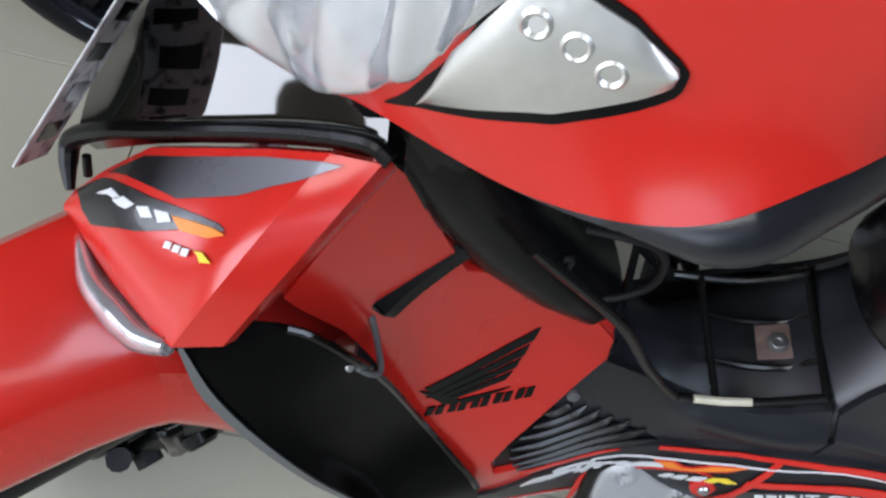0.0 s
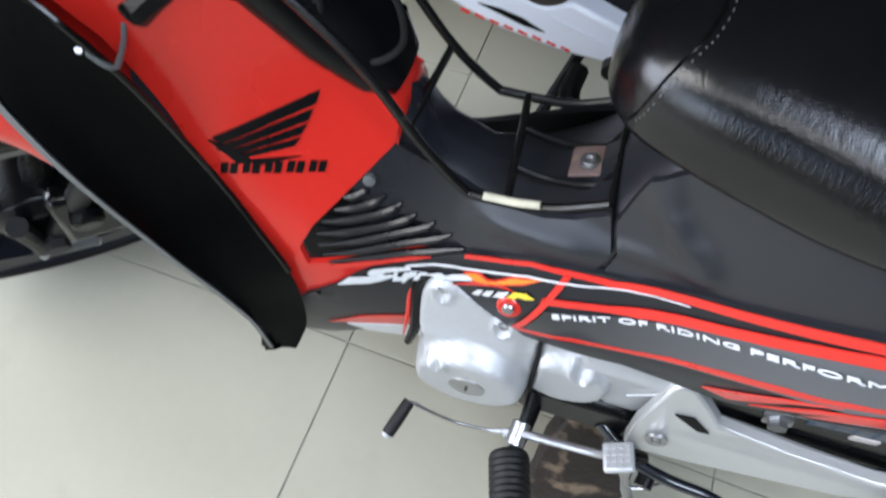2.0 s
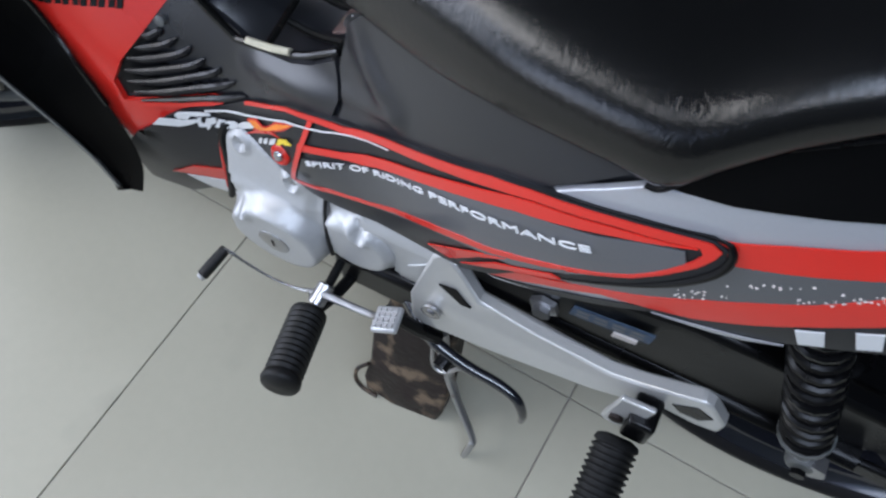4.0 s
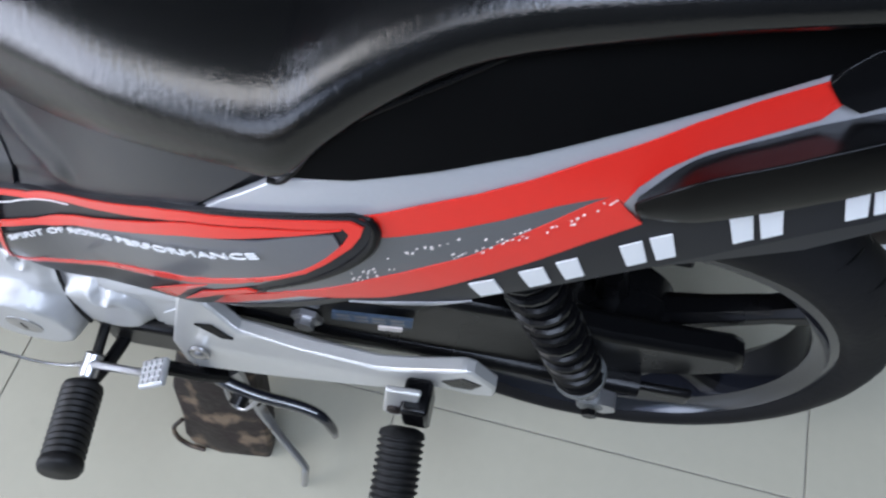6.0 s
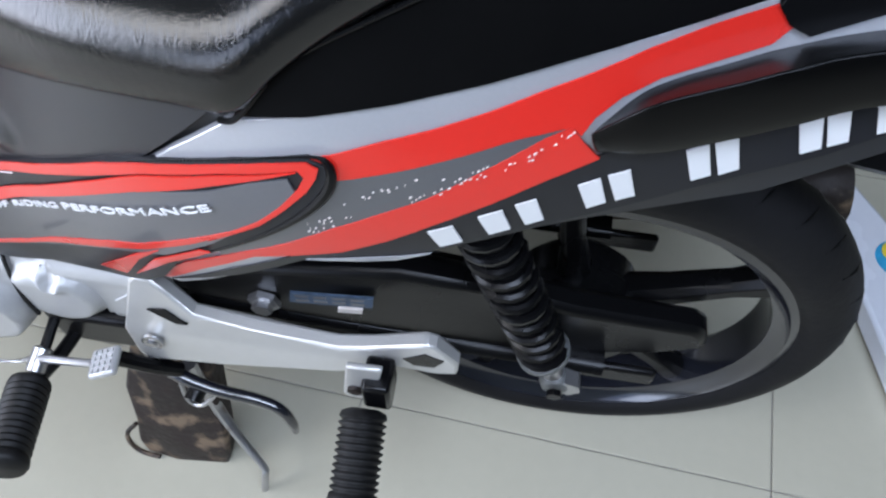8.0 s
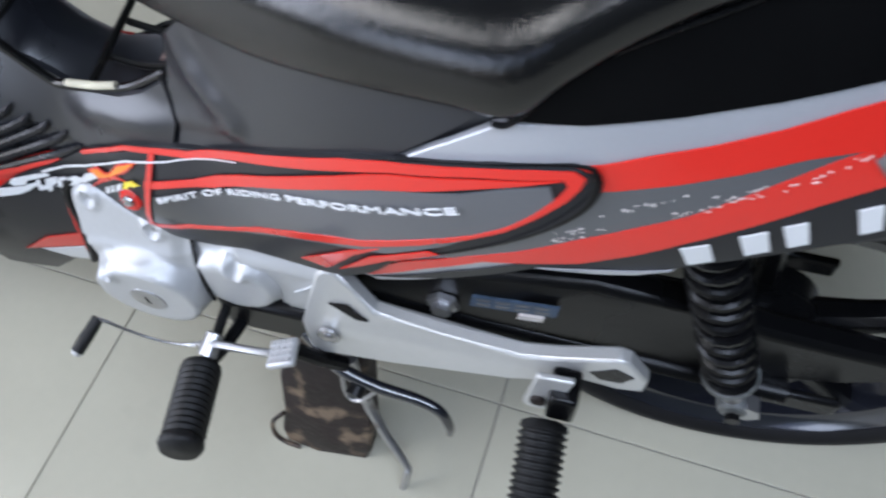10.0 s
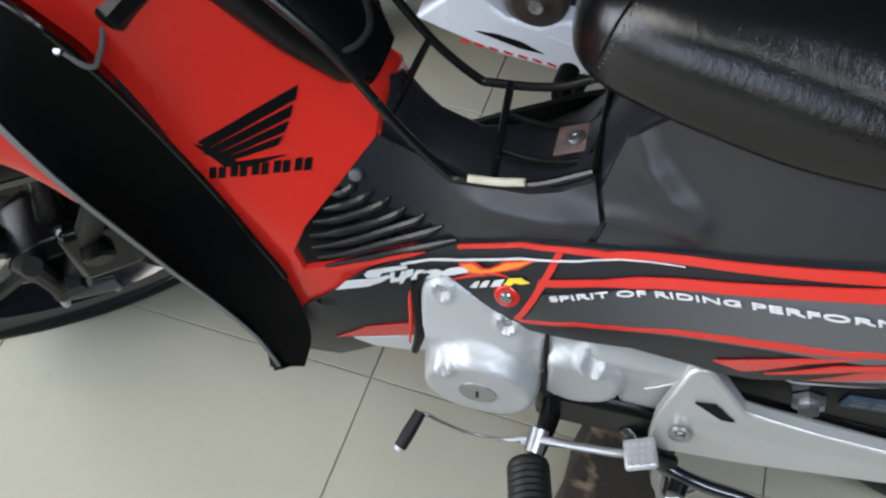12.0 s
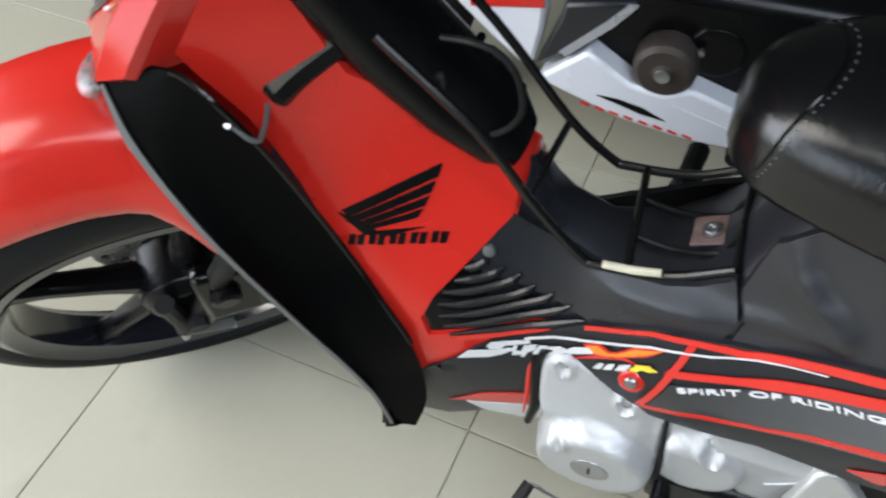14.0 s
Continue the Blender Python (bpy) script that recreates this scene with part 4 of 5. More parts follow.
# black leg shield wings with a pale edge
for hand in (-1, 1):
    inner = [(-0.996, 0.116, 0.686), (-0.965, 0.115, 0.686), (-0.934, 0.117, 0.660), (-0.909, 0.110, 0.606), (-0.868, 0.105, 0.504), (-0.832, 0.118, 0.455), (-0.806, 0.127, 0.415), (-0.796, 0.130, 0.365), (-0.793, 0.137, 0.322), (-0.804, 0.148, 0.276)]
    outer = [(-1.028, 0.128, 0.674), (-1.010, 0.142, 0.636), (-0.980, 0.155, 0.596), (-0.944, 0.164, 0.548), (-0.906, 0.164, 0.484), (-0.884, 0.163, 0.445), (-0.860, 0.161, 0.404), (-0.838, 0.158, 0.352), (-0.830, 0.157, 0.315), (-0.823, 0.157, 0.279)]
    inner, outer = spline(inner, 4), spline(outer, 4)
    rings = []
    for a, b in zip(inner, outer):
        mid = (a + b) / 2 + Vector((-0.022, 0.006, -0.006))
        row = spline([a, a * 0.7 + mid * 0.3 + Vector((-0.006, 0, 0)), mid, b], 3)
        back = [p + Vector((-0.005, -0.003, 0)) for p in reversed(row)]
        rings.append([(p.x, hand * p.y, p.z) for p in row + back])
    part("leg_shield", loft(rings), SHIELD, bike, "gloss black leg shield wing", 0.0, 50)
    flange = []
    for i, p in enumerate(outer[:-1]):
        w = float(np.interp(i / (len(outer) - 1), (0, 0.1, 0.35, 1), (0.002, 0.006, 0.004, 0.0025)))
        o, q = Vector((p.x, p.y, p.z)), Vector((p.x - w, p.y + 0.25 * w, p.z - 0.5 * w))
        flange.append([(a.x, hand * a.y, a.z) for a in (o + Vector((0.001, 0.002, 0.001)), q + Vector((0, 0.002, 0)), q + Vector((0, -0.001, -0.002)), o + Vector((-0.001, -0.002, -0.002)))])
    part("shield_edge", loft(flange), EDGE, bike, "grey outer edge of the leg shield")
    part("shield_lip", tube([(p.x, hand * p.y, p.z) for p in inner[3:-12]], 0.003, 8, 1), GLOSS, bike)
part("screw", turned([(0.003, -0.004), (0.003, 0.001), (0.002, 0.002)], (-0.935, -0.118, 0.648), (0.4, -0.5, 0.7), 12), STEEL, bike)
part("hook_wire", tube([(-0.930, -0.118, 0.648), (-0.921, -0.117, 0.638), (-0.916, -0.113, 0.633), (-0.916, -0.107, 0.633), (-0.921, -0.090, 0.634), (-0.926, -0.078, 0.638)], 0.0022, 8), EDGE, bike)
part("bag_hook", tube([(-0.924, -0.074, 0.640), (-0.921, -0.070, 0.643), (-0.904, -0.052, 0.657), (-0.872, -0.026, 0.678)], [0.009, 0.0135, 0.0145, 0.015], 8), SATIN, bike, "black plastic bag hook")


# black spine over the main pipe, with the key pocket
def spine():
    rings = []
    for x, z, w, h in ((-0.742, 0.570, 0.030, 0.012), (-0.760, 0.585, 0.045, 0.022), (-0.800, 0.615, 0.050, 0.030), (-0.850, 0.660, 0.052, 0.036), (-0.89, 0.72, 0.060, 0.04), (-0.93, 0.79, 0.062, 0.045), (-0.95, 0.835, 0.055, 0.045)):
        up = Vector((0.62, 0, 0.78))
        rings.append([Vector((x, 0.008, z)) + Vector((0, w * math.cos(a), 0)) + up * (h * math.sin(a)) for a in (2 * math.pi * k / 20 for k in range(20))])
    return loft(rings)


part("spine_cover", spine(), SATIN, bike, "black plastic spine cover", angle=60)
for k in range(5):
    c = Vector((-0.792 + 0.009 * k, 0.026, 0.640 - 0.011 * k))
    part("pocket_rib", tube([c + Vector((0, -0.018, 0)), c + Vector((0, 0.02, 0))], 0.004, 8, 1), SATIN, bike)
part("cable_loop", tube([(-0.806, -0.022, 0.645), (-0.799, -0.024, 0.653), (-0.797, -0.024, 0.618), (-0.780, -0.024, 0.602), (-0.755, -0.024, 0.606), (-0.736, -0.024, 0.632), (-0.739, -0.024, 0.666), (-0.753, -0.024, 0.685), (-0.773, -0.024, 0.691), (-0.800, -0.018, 0.685)], 0.0028, 8, 6), RUBBER, bike, "black cable loop")

# front cover, garnish and turn lamp
RIDGE = [Vector(p) for p in ((-0.937, -0.067, 0.790), (-0.962, -0.060, 0.782), (-0.994, -0.043, 0.752), (-1.068, -0.023, 0.703), (-1.099, -0.023, 0.670), (-1.122, -0.024, 0.642))]
SILL = [Vector(p) for p in ((-1.005, -0.129, 0.684), (-1.033, -0.131, 0.676), (-1.046, -0.120, 0.666), (-1.082, -0.085, 0.645), (-1.113, -0.050, 0.625), (-1.121, -0.035, 0.630))]


def cover_point(s, t):
    """A place on the near front cover: s from rear to front, t from the lower edge to the ridge."""
    k = min(4, int(s * 5))
    lo, hi = SILL[k].lerp(SILL[k + 1], s * 5 - k), RIDGE[k].lerp(RIDGE[k + 1], s * 5 - k)
    return lo.lerp(hi, t) + Vector((-0.003, -0.010, 0.008)) * (4 * t * (1 - t)) * min(1.0, 0.25 + 3 * s)


for hand in (-1, 1):
    rows = []
    for i in range(21):
        row = [cover_point(i / 20, j / 10) for j in range(11)]
        back = [p + Vector((0.005, 0.006, -0.005)) for p in reversed(row)]
        rows.append([(p.x, p.y if hand < 0 else -p.y, p.z) for p in row + back])
    part("front_cover", loft(rows), RED, bike, "glossy red front cover", 0.0, 28)
    rows = []
    for k in range(9):
        p, q = cover_point(0, k / 8), Vector((-0.972, -0.074, 0.672)).lerp(Vector((-0.912, -0.030, 0.768)), k / 8)
        row = [p + Vector((0.001, 0.002, -0.002)), p.lerp(q, 0.4) + Vector((0.0, -0.004, 0)), q, q + Vector((-0.005, 0.003, 0)), p.lerp(q, 0.4) + Vector((-0.006, 0.002, 0)), p + Vector((-0.003, 0.006, -0.002))]
        rows.append([(v.x, v.y if hand < 0 else -v.y, v.z) for v in row])
    part("cover_return", loft(rows), RED, bike, "", 0.0, 50)
    lens = [(x, -hand * y, z) for x, y, z in ((-1.118, -0.047, 0.622), (-1.100, -0.078, 0.628), (-1.077, -0.101, 0.641), (-1.056, -0.119, 0.654), (-1.036, -0.129, 0.670))]
    lamp = part("turn_lamp", tube(lens, [0.003, 0.0085, 0.0105, 0.0095, 0.005], 16), LENS, bike, "clear front turn lamp")
    part("reflector", tube(lens, [0.002, 0.0055, 0.007, 0.006, 0.003], 12), REFLECTOR, lamp, "bright ribbed reflector")


def cover_patch(outline, lift, name, mat, label=""):
    """A decal on the near front cover, subdivided so that it follows the bulge."""
    out = Vector((-0.25, -0.75, 0.6))
    flat = bmesh.new()
    flat.faces.new([flat.verts.new((s, t, 0)) for s, t in outline])
    for axis in ((1, 0, 0), (0, 1, 0)):
        for k in range(1, 20):
            bmesh.ops.bisect_plane(flat, geom=flat.verts[:] + flat.edges[:] + flat.faces[:], plane_co=Vector(axis) * k / 20, plane_no=axis, dist=1e-5)
    bmesh.ops.triangulate(flat, faces=flat.faces)
    for v in flat.verts:
        v.co = cover_point(v.co.x, v.co.y) + out * lift
    ext = bmesh.ops.extrude_face_region(flat, geom=flat.faces[:])
    for v in ext["geom"]:
        if isinstance(v, bmesh.types.BMVert):
            v.co -= out * 0.0009
    return part(name, flat, mat, bike, label)


cover_patch([(0.767, 0.95), (0.55, 0.955), (0.417, 0.967), (0.12, 0.967), (0.22, 0.89), (0.30, 0.85), (0.38, 0.80), (0.50, 0.733), (0.567, 0.783)], 0.0016, "stripe", COVERFADE, "stripe fading from black to pale grey")
cover_patch([(0.965, 0.95), (0.767, 0.90), (0.66, 0.80), (0.55, 0.717), (0.35, 0.633), (0.467, 0.58), (0.55, 0.50), (0.733, 0.417), (0.80, 0.55)], 0.0016, "stripe", COVERFADE, "stripe fading from black to pale grey")
for shape in ([(0.76, 0.745), (0.69, 0.775), (0.63, 0.70), (0.655, 0.685), (0.69, 0.72)], [(0.66, 0.675), (0.61, 0.70), (0.575, 0.66), (0.59, 0.62), (0.62, 0.635)], [(0.57, 0.65), (0.545, 0.665), (0.525, 0.61), (0.55, 0.595)], [(0.53, 0.655), (0.50, 0.655), (0.485, 0.615), (0.51, 0.59)]):
    cover_patch(shape, 0.0026, "decal_bar", WHITE)
cover_patch([(0.49, 0.645), (0.44, 0.64), (0.335, 0.617), (0.40, 0.583), (0.46, 0.583)], 0.0026, "decal_bar", ORANGE)
for s, t in ((0.468, 0.492), (0.447, 0.49), (0.427, 0.488)):
    cover_patch([(s + 0.007, t - 0.02), (s - 0.009, t - 0.017), (s - 0.007, t + 0.02), (s + 0.008, t + 0.017)], 0.0026, "decal_bar", WHITE)
cover_patch([(0.412, 0.508), (0.385, 0.515), (0.31, 0.482), (0.365, 0.468)], 0.0026, "decal_bar", YELLOW)


def garnish():
    low = spline([(-0.936, -0.063, 0.792), (-0.948, -0.054, 0.790), (-0.999, -0.033, 0.755), (-1.069, -0.014, 0.709), (-1.126, 0.004, 0.660)], 5)
    top = spline([(-0.930, -0.020, 0.835), (-0.951, -0.012, 0.830), (-0.998, 0.018, 0.812), (-1.055, 0.045, 0.775), (-1.105, 0.055, 0.715)], 5)
    rows = []
    for i, (a, b) in enumerate(zip(low, top)):
        s = i / (len(low) - 1)
        row = spline([a, a.lerp(b, 0.45) + Vector((-0.004, 0.004, -0.004 + 0.012 * (1 - s))), b, Vector((b.x, 0.10, b.z - 0.02))], 5)
        rows.append(row + [p + Vector((0.010, 0.0, -0.012)) for p in reversed(row)])
    return loft(rows)


part("top_garnish", garnish(), PIANO, bike, "gloss black front garnish", 0.0, 60)
part("garnish_edge", tube([(-0.933, -0.064, 0.790), (-0.948, -0.056, 0.790), (-0.999, -0.035, 0.755), (-1.069, -0.015, 0.708), (-1.100, -0.006, 0.687), (-1.127, 0.002, 0.660), (-1.130, -0.008, 0.648), (-1.126, -0.024, 0.640)], [0.005, 0.005, 0.0046, 0.005, 0.006, 0.007, 0.006, 0.003], 10), SATIN, bike, "black rim of the garnish")
part("rim_clip", tube([(-1.113, -0.014, 0.668), (-1.113, -0.020, 0.655)], 0.003, 8, 1), SATIN, bike)

# front number plate, its characters as plain bars
P0, P1, P2 = Vector((-1.126, -0.061, 0.721)), Vector((-1.117, 0.022, 0.676)), Vector((-1.083, 0.009, 0.780))
PU = (P2 - P0).normalized()
PV = (P1 - P0 - PU * (P1 - P0).dot(PU)).normalized()
PN = PU.cross(PV)
plate_ob = part("number_plate", block((0, 0, 0), (0.25, 0.052, 0.0015)), PLATE, bike, "worn metal number plate with dark marks", 0.0006)
plate_ob.matrix_local = Matrix.Translation(P0 + PU * 0.125 + PV * 0.026) @ Matrix((PU, PV, PN)).transposed().to_4x4()
for k in range(9):
    part("plate_bar", block((-0.104 + 0.026 * k, 0.004 * (k % 2), 0.0), (0.012, 0.030, 0.0024)), GLOSS, plate_ob)

# handlebar cowl turned with the fork: three section lines from the middle to the grip, crown, waist and lower edge
CROWN = [(-0.945, -0.037, 0.910), (-0.930, -0.052, 0.915), (-0.905, -0.066, 0.936), (-0.873, -0.080, 0.959), (-0.839, -0.091, 0.976), (-0.804, -0.105, 0.990)]
WAIST = [(-0.958, -0.047, 0.860), (-0.934, -0.067, 0.862), (-0.895, -0.082, 0.884), (-0.841, -0.093, 0.897), (-0.805, -0.099, 0.931), (-0.785, -0.110, 0.960)]
LOWER = [(-0.961, -0.049, 0.813), (-0.949, -0.058, 0.820), (-0.876, -0.098, 0.831), (-0.821, -0.118, 0.858), (-0.783, -0.112, 0.892), (-0.754, -0.102, 0.932)]
ACROSS = Vector((math.sin(BARS), -math.cos(BARS), 0))
LINES = [spline(q, 20) for q in (CROWN, WAIST, LOWER)]


def cowl_point(u, v, out=0.0):
    """A place on the near half of the cowl: u 0 to 5 from the middle to the grip, v 0 to 1 from the crown to the lower edge."""
    def at(u, v):
        k = max(0.0, min(99.999, u * 20))
        a, b, c = (q[int(k)].lerp(q[int(k) + 1], k - int(k)) for q in LINES)
        return a * ((1 - v) * (1 - 2 * v)) + b * (4 * v * (1 - v)) + c * (v * (2 * v - 1))
    p = at(u, v)
    if out:
        n = (at(u, v + 0.02) - p).cross(at(min(4.99, u + 0.05), v) - at(max(0.0, u - 0.05), v)).normalized()
        p = p + n * (out if n.dot(Vector((-0.3, -0.6, 0.6))) > 0 else -out)
    return p


def other(p):
    """The same place on the far half."""
    return p - ACROSS * (2 * (p - Vector(LOWER[0])).dot(ACROSS))


def cowl_sheet(us, lo, hi, out, depth, hand, n=10, dome=0.0):
    """A skin on the cowl between two edges lo(u) and hi(u), lifted off it and as deep as given."""
    rows = []
    for u in us:
        a, b = lo(u), hi(u)
        row = [cowl_point(u, a + (b - a) * j / n, out + dome * math.sin(math.pi * j / n)) for j in range(n + 1)]
        row += [cowl_point(u, a + (b - a) * j / n, out - depth) for j in reversed(range(n + 1))]
        rows.append([p if hand < 0 else other(p) for p in row])
    return loft(rows)


def steps(a, b, n):
    return [a + (b - a) * i / n for i in range(n + 1)]


LAMP_LOW = lambda u: float(np.interp(u, (1.274, 1.724, 2.232, 2.658, 3.008, 3.06), (0.685, 0.652, 0.606, 0.511, 0.437, 0.395)))
LAMP_TOP = lambda u: float(np.interp(u, (1.274, 1.408, 1.695, 1.97, 2.315, 2.547, 2.797, 3.055, 3.06), (0.67, 0.405, 0.295, 0.198, 0.154, 0.207, 0.264, 0.383, 0.39)))
BEZEL_LOW = lambda u: float(np.interp(u, (1.023, 1.296, 1.726, 2.228, 2.655, 3.042, 3.114), (0.814, 0.735, 0.70, 0.652, 0.555, 0.468, 0.405)))
BEZEL_TOP = lambda u: float(np.interp(u, (1.023, 1.2, 1.695, 2.315, 2.547, 2.797, 3.055, 3.114), (0.80, 0.55, 0.26, 0.12, 0.17, 0.232, 0.352, 0.40)))
for hand in (-1, 1):
    part("handlebar_cowl", cowl_sheet(steps(0, 5, 50), lambda u: 0.0, lambda u: 1.0, 0.0, 0.006, hand, 16), RED, bike, "glossy red handlebar cowl", 0.0, 60)
    rows = []
    for u in steps(1.2, 5, 38):
        drop = float(np.interp(u, (1.2, 2, 2.5, 3, 3.5, 4, 5), (0.004, 0.008, 0.014, 0.026, 0.032, 0.032, 0.028)))
        p, q = cowl_point(u, 1.0), cowl_point(u, 0.93)
        down = (p - q).normalized()
        row = [p + Vector((0.002, 0.003, 0.002)), p + down * (0.4 * drop) + Vector((0.003, 0.001, 0)), p + down * (0.8 * drop) + Vector((0.007, 0.006, 0)), p + down * drop + Vector((0.014, 0.016, 0.0)), p + Vector((0.035, 0.045, -0.5 * drop)), p + Vector((0.03, 0.04, 0.02))]
        rows.append([v if hand < 0 else other(v) for v in row])
    part("lower_cowl", loft(rows), PLASTIC, bike, "black lower handlebar cover", 0.0, 60)
    part("lamp_bezel", cowl_sheet(steps(1.03, 3.11, 40), BEZEL_TOP, BEZEL_LOW, 0.0012, 0.004, hand), SATIN, bike, "black lamp bezel", 0.0, 50)
    lamp = part("position_lamp", cowl_sheet(steps(1.28, 3.05, 36), LAMP_TOP, LAMP_LOW, 0.0022, 0.004, hand, 10, 0.003), FROST, bike, "frosted position lamp", 0.0, 50)
    for u, v in ((2.144, 0.289), (2.412, 0.34), (2.618, 0.405)):
        q, axis = cowl_point(u, v, 0.0044), cowl_point(u, v, 0.01) - cowl_point(u, v, -0.01)
        q, axis = (q, axis) if hand < 0 else (other(q), other(q + axis) - other(q))
        part("lamp_stud", turned([(0.0062, -0.003), (0.0062, 0.0006), (0.0048, 0.0016), (0.0034, 0.0004), (0.0022, -0.0012), (0.0, -0.0016)], q, axis, 18), FROST, lamp, "round frosted stud")
HEADLOW = [(-0.906, -0.073, 0.910), (-0.917, -0.071, 0.887), (-0.928, -0.068, 0.856), (-0.938, -0.064, 0.845), (-0.949, -0.058, 0.828), (-0.962, -0.047, 0.812), (-0.980, -0.025, 0.795), (-1.009, -0.006, 0.789), (-1.040, 0.015, 0.793)]
HEADTOP = [(-0.920, -0.058, 0.950), (-0.940, -0.046, 0.940), (-0.962, -0.026, 0.924), (-0.992, 0.002, 0.892), (-1.021, 0.030, 0.860)]


def headlight(swell, flutes):
    low, top = spline(HEADLOW, 4), spline(HEADTOP, 8)
    rows = []
    for i, (a, b) in enumerate(zip(low, top)):
        s = i / (len(low) - 1)
        row = []
        for j in range(13):
            t = j / 12
            bulge = swell * math.sin(math.pi * min(1.0, 0.08 + t * 0.92)) ** 0.6 * math.sin(math.pi * (0.06 + 0.88 * s)) ** 0.5
            row.append(a.lerp(b, t) + Vector((-0.55, -0.50, 0.55)) * (bulge + flutes * math.sin(s * 23 + 5 * t)))
        rows.append(row + [p + Vector((0.012, 0.012, -0.012)) for p in reversed(row)])
    return loft(rows)


lamp = part("headlight", headlight(0.040, 0.0), LENS, bike, "clear headlight lens", 0.0, 60)
part("reflector", headlight(0.014, 0.0032), REFLECTOR, lamp, "bright fluted reflector", 0.0, 60)
for hand in (-1, 1):
    ends = [p if hand < 0 else other(p) for p in (Vector((-0.762, -0.122, 0.972)), Vector((-0.715, -0.172, 0.978)), Vector((-0.660, -0.232, 0.982)))]
    part("grip_collar", turned([(0.0, -0.012), (0.026, -0.012), (0.030, -0.004), (0.030, 0.008), (0.024, 0.020), (0.018, 0.030), (0.0, 0.030)], ends[0], ends[1] - ends[0], 24), RUBBER, bike, "black rubber collar")
    part("grip", tube(ends, [0.0145, 0.014, 0.015], 14), RUBBER, bike, "black rubber grip")
part("steering_stem", tube([(-0.915, 0.0, 0.70), (-0.925, -0.005, 0.83)], 0.050, 18, 1), SATIN, bike, "black steering stem cover")

# luggage rack in the step-through
RL = [(-0.838, -0.048, 0.700), (-0.759, -0.055, 0.633), (-0.712, -0.056, 0.567), (-0.672, -0.057, 0.521), (-0.655, -0.058, 0.516), (-0.600, -0.056, 0.523), (-0.553, -0.054, 0.550)]
RR = [(-0.800, 0.050, 0.675), (-0.766, 0.052, 0.633), (-0.713, 0.053, 0.562), (-0.672, 0.053, 0.526), (-0.655, 0.053, 0.522), (-0.600, 0.054, 0.528), (-0.553, 0.058, 0.550)]
rack = RACKPAINT
part("rack_rail", tube(RL, 0.0042, 10), rack, bike, "chipped black steel rack rail")
part("rack_rail", tube(RR, 0.0042, 10), rack, bike, "chipped black steel rack rail")
for a, b in (((-0.632, -0.057, 0.518), (-0.640, 0.054, 0.524)), ((-0.553, -0.054, 0.550), (-0.553, 0.058, 0.550)), ((-0.728, -0.03, 0.540), (-0.713, 0.053, 0.562))):
    part("rack_bar", tube([a, Vector(a).lerp(Vector(b), 0.5), b], 0.0036, 8, 2), rack, bike)
for y in (-0.020, 0.022):
    part("rack_bar", tube([(-0.636, y, 0.517), (-0.60, y, 0.512), (-0.565, y, 0.522), (-0.553, y, 0.548)], 0.0034, 8), rack, bike)
part("bare_strip", tube([(-0.652, -0.0585, 0.5195), (-0.627, -0.058, 0.5215), (-0.605, -0.057, 0.526)], 0.0036, 8), CREAM, bike, "bare cream strip on the rack rail")
part("rack_plate", block((-0.576, 0.002, 0.522), (0.029, 0.032, 0.003), Matrix.Rotation(radians(-28), 4, "Y")), PAPER, bike, "faded label on the rack plate", 0.001)
part("bolt", turned([(0.009, 0.0), (0.009, 0.002), (0.006, 0.0025), (0.006, 0.005), (0.003, 0.005), (0.003, 0.003), (0.0, 0.003)], (-0.574, 0.0, 0.525), (-0.4, 0, 1), 12), STEEL, bike)

# engine
part("crankcase", block((-0.545, 0.0, 0.315), (0.22, 0.15, 0.12)), ALLOY, bike, "cast alloy crankcase", 0.02)
part("crankcase_foot", block((-0.490, 0.0, 0.252), (0.15, 0.240, 0.066)), SATIN, bike, "dark engine underside", 0.01)
part("cylinder", block((-0.69, 0.0, 0.36), (0.12, 0.14, 0.10)), SATIN, bike, "dark cylinder", 0.015)


def generator_face(x, z):
    """Sloping upper plate, a rib along its fold, three sunk bolt seats and the round drum below."""
    w = 0.120 - 0.38 * max(0.0, z - 0.342)
    w += 0.002 * math.exp(-((z - 0.352 - 0.05 * (x + 0.62)) / 0.006) ** 2) * ease(-0.690, -0.670, x)
    w += 0.0225 * (1 - ease(0.88, 1.02, math.hypot((x + 0.621) / 0.060, (z - 0.300) / 0.053)))
    w -= 0.006 * ease(-0.590, -0.572, x) * ease(0.31, 0.35, z)
    for bx, bz in ((-0.666, 0.4005), (-0.603, 0.380), (-0.656, 0.333)):
        d = math.hypot(bx - x, bz - z)
        w += 0.0035 * (1 - ease(0.009, 0.014, d)) - 0.006 * (1 - ease(0.0055, 0.0075, d))
    return w


def sprocket_face(x, z):
    w = 0.112 - 0.40 * max(0.0, z - 0.352) + 0.011 * (1 - ease(0.86, 1.04, math.hypot((x + 0.530) / 0.046, (z - 0.325) / 0.043)))
    d = math.hypot((x + 0.520) / 1.0, (z - 0.362) / 1.15)
    return w + 0.005 * (1 - ease(0.010, 0.017, d)) - 0.010 * (1 - ease(0.006, 0.0095, d))


def rear_face(x, z):
    return 0.112 - 0.55 * max(0.0, z - 0.365) + 0.002 * math.exp(-((z - 0.363) / 0.006) ** 2)


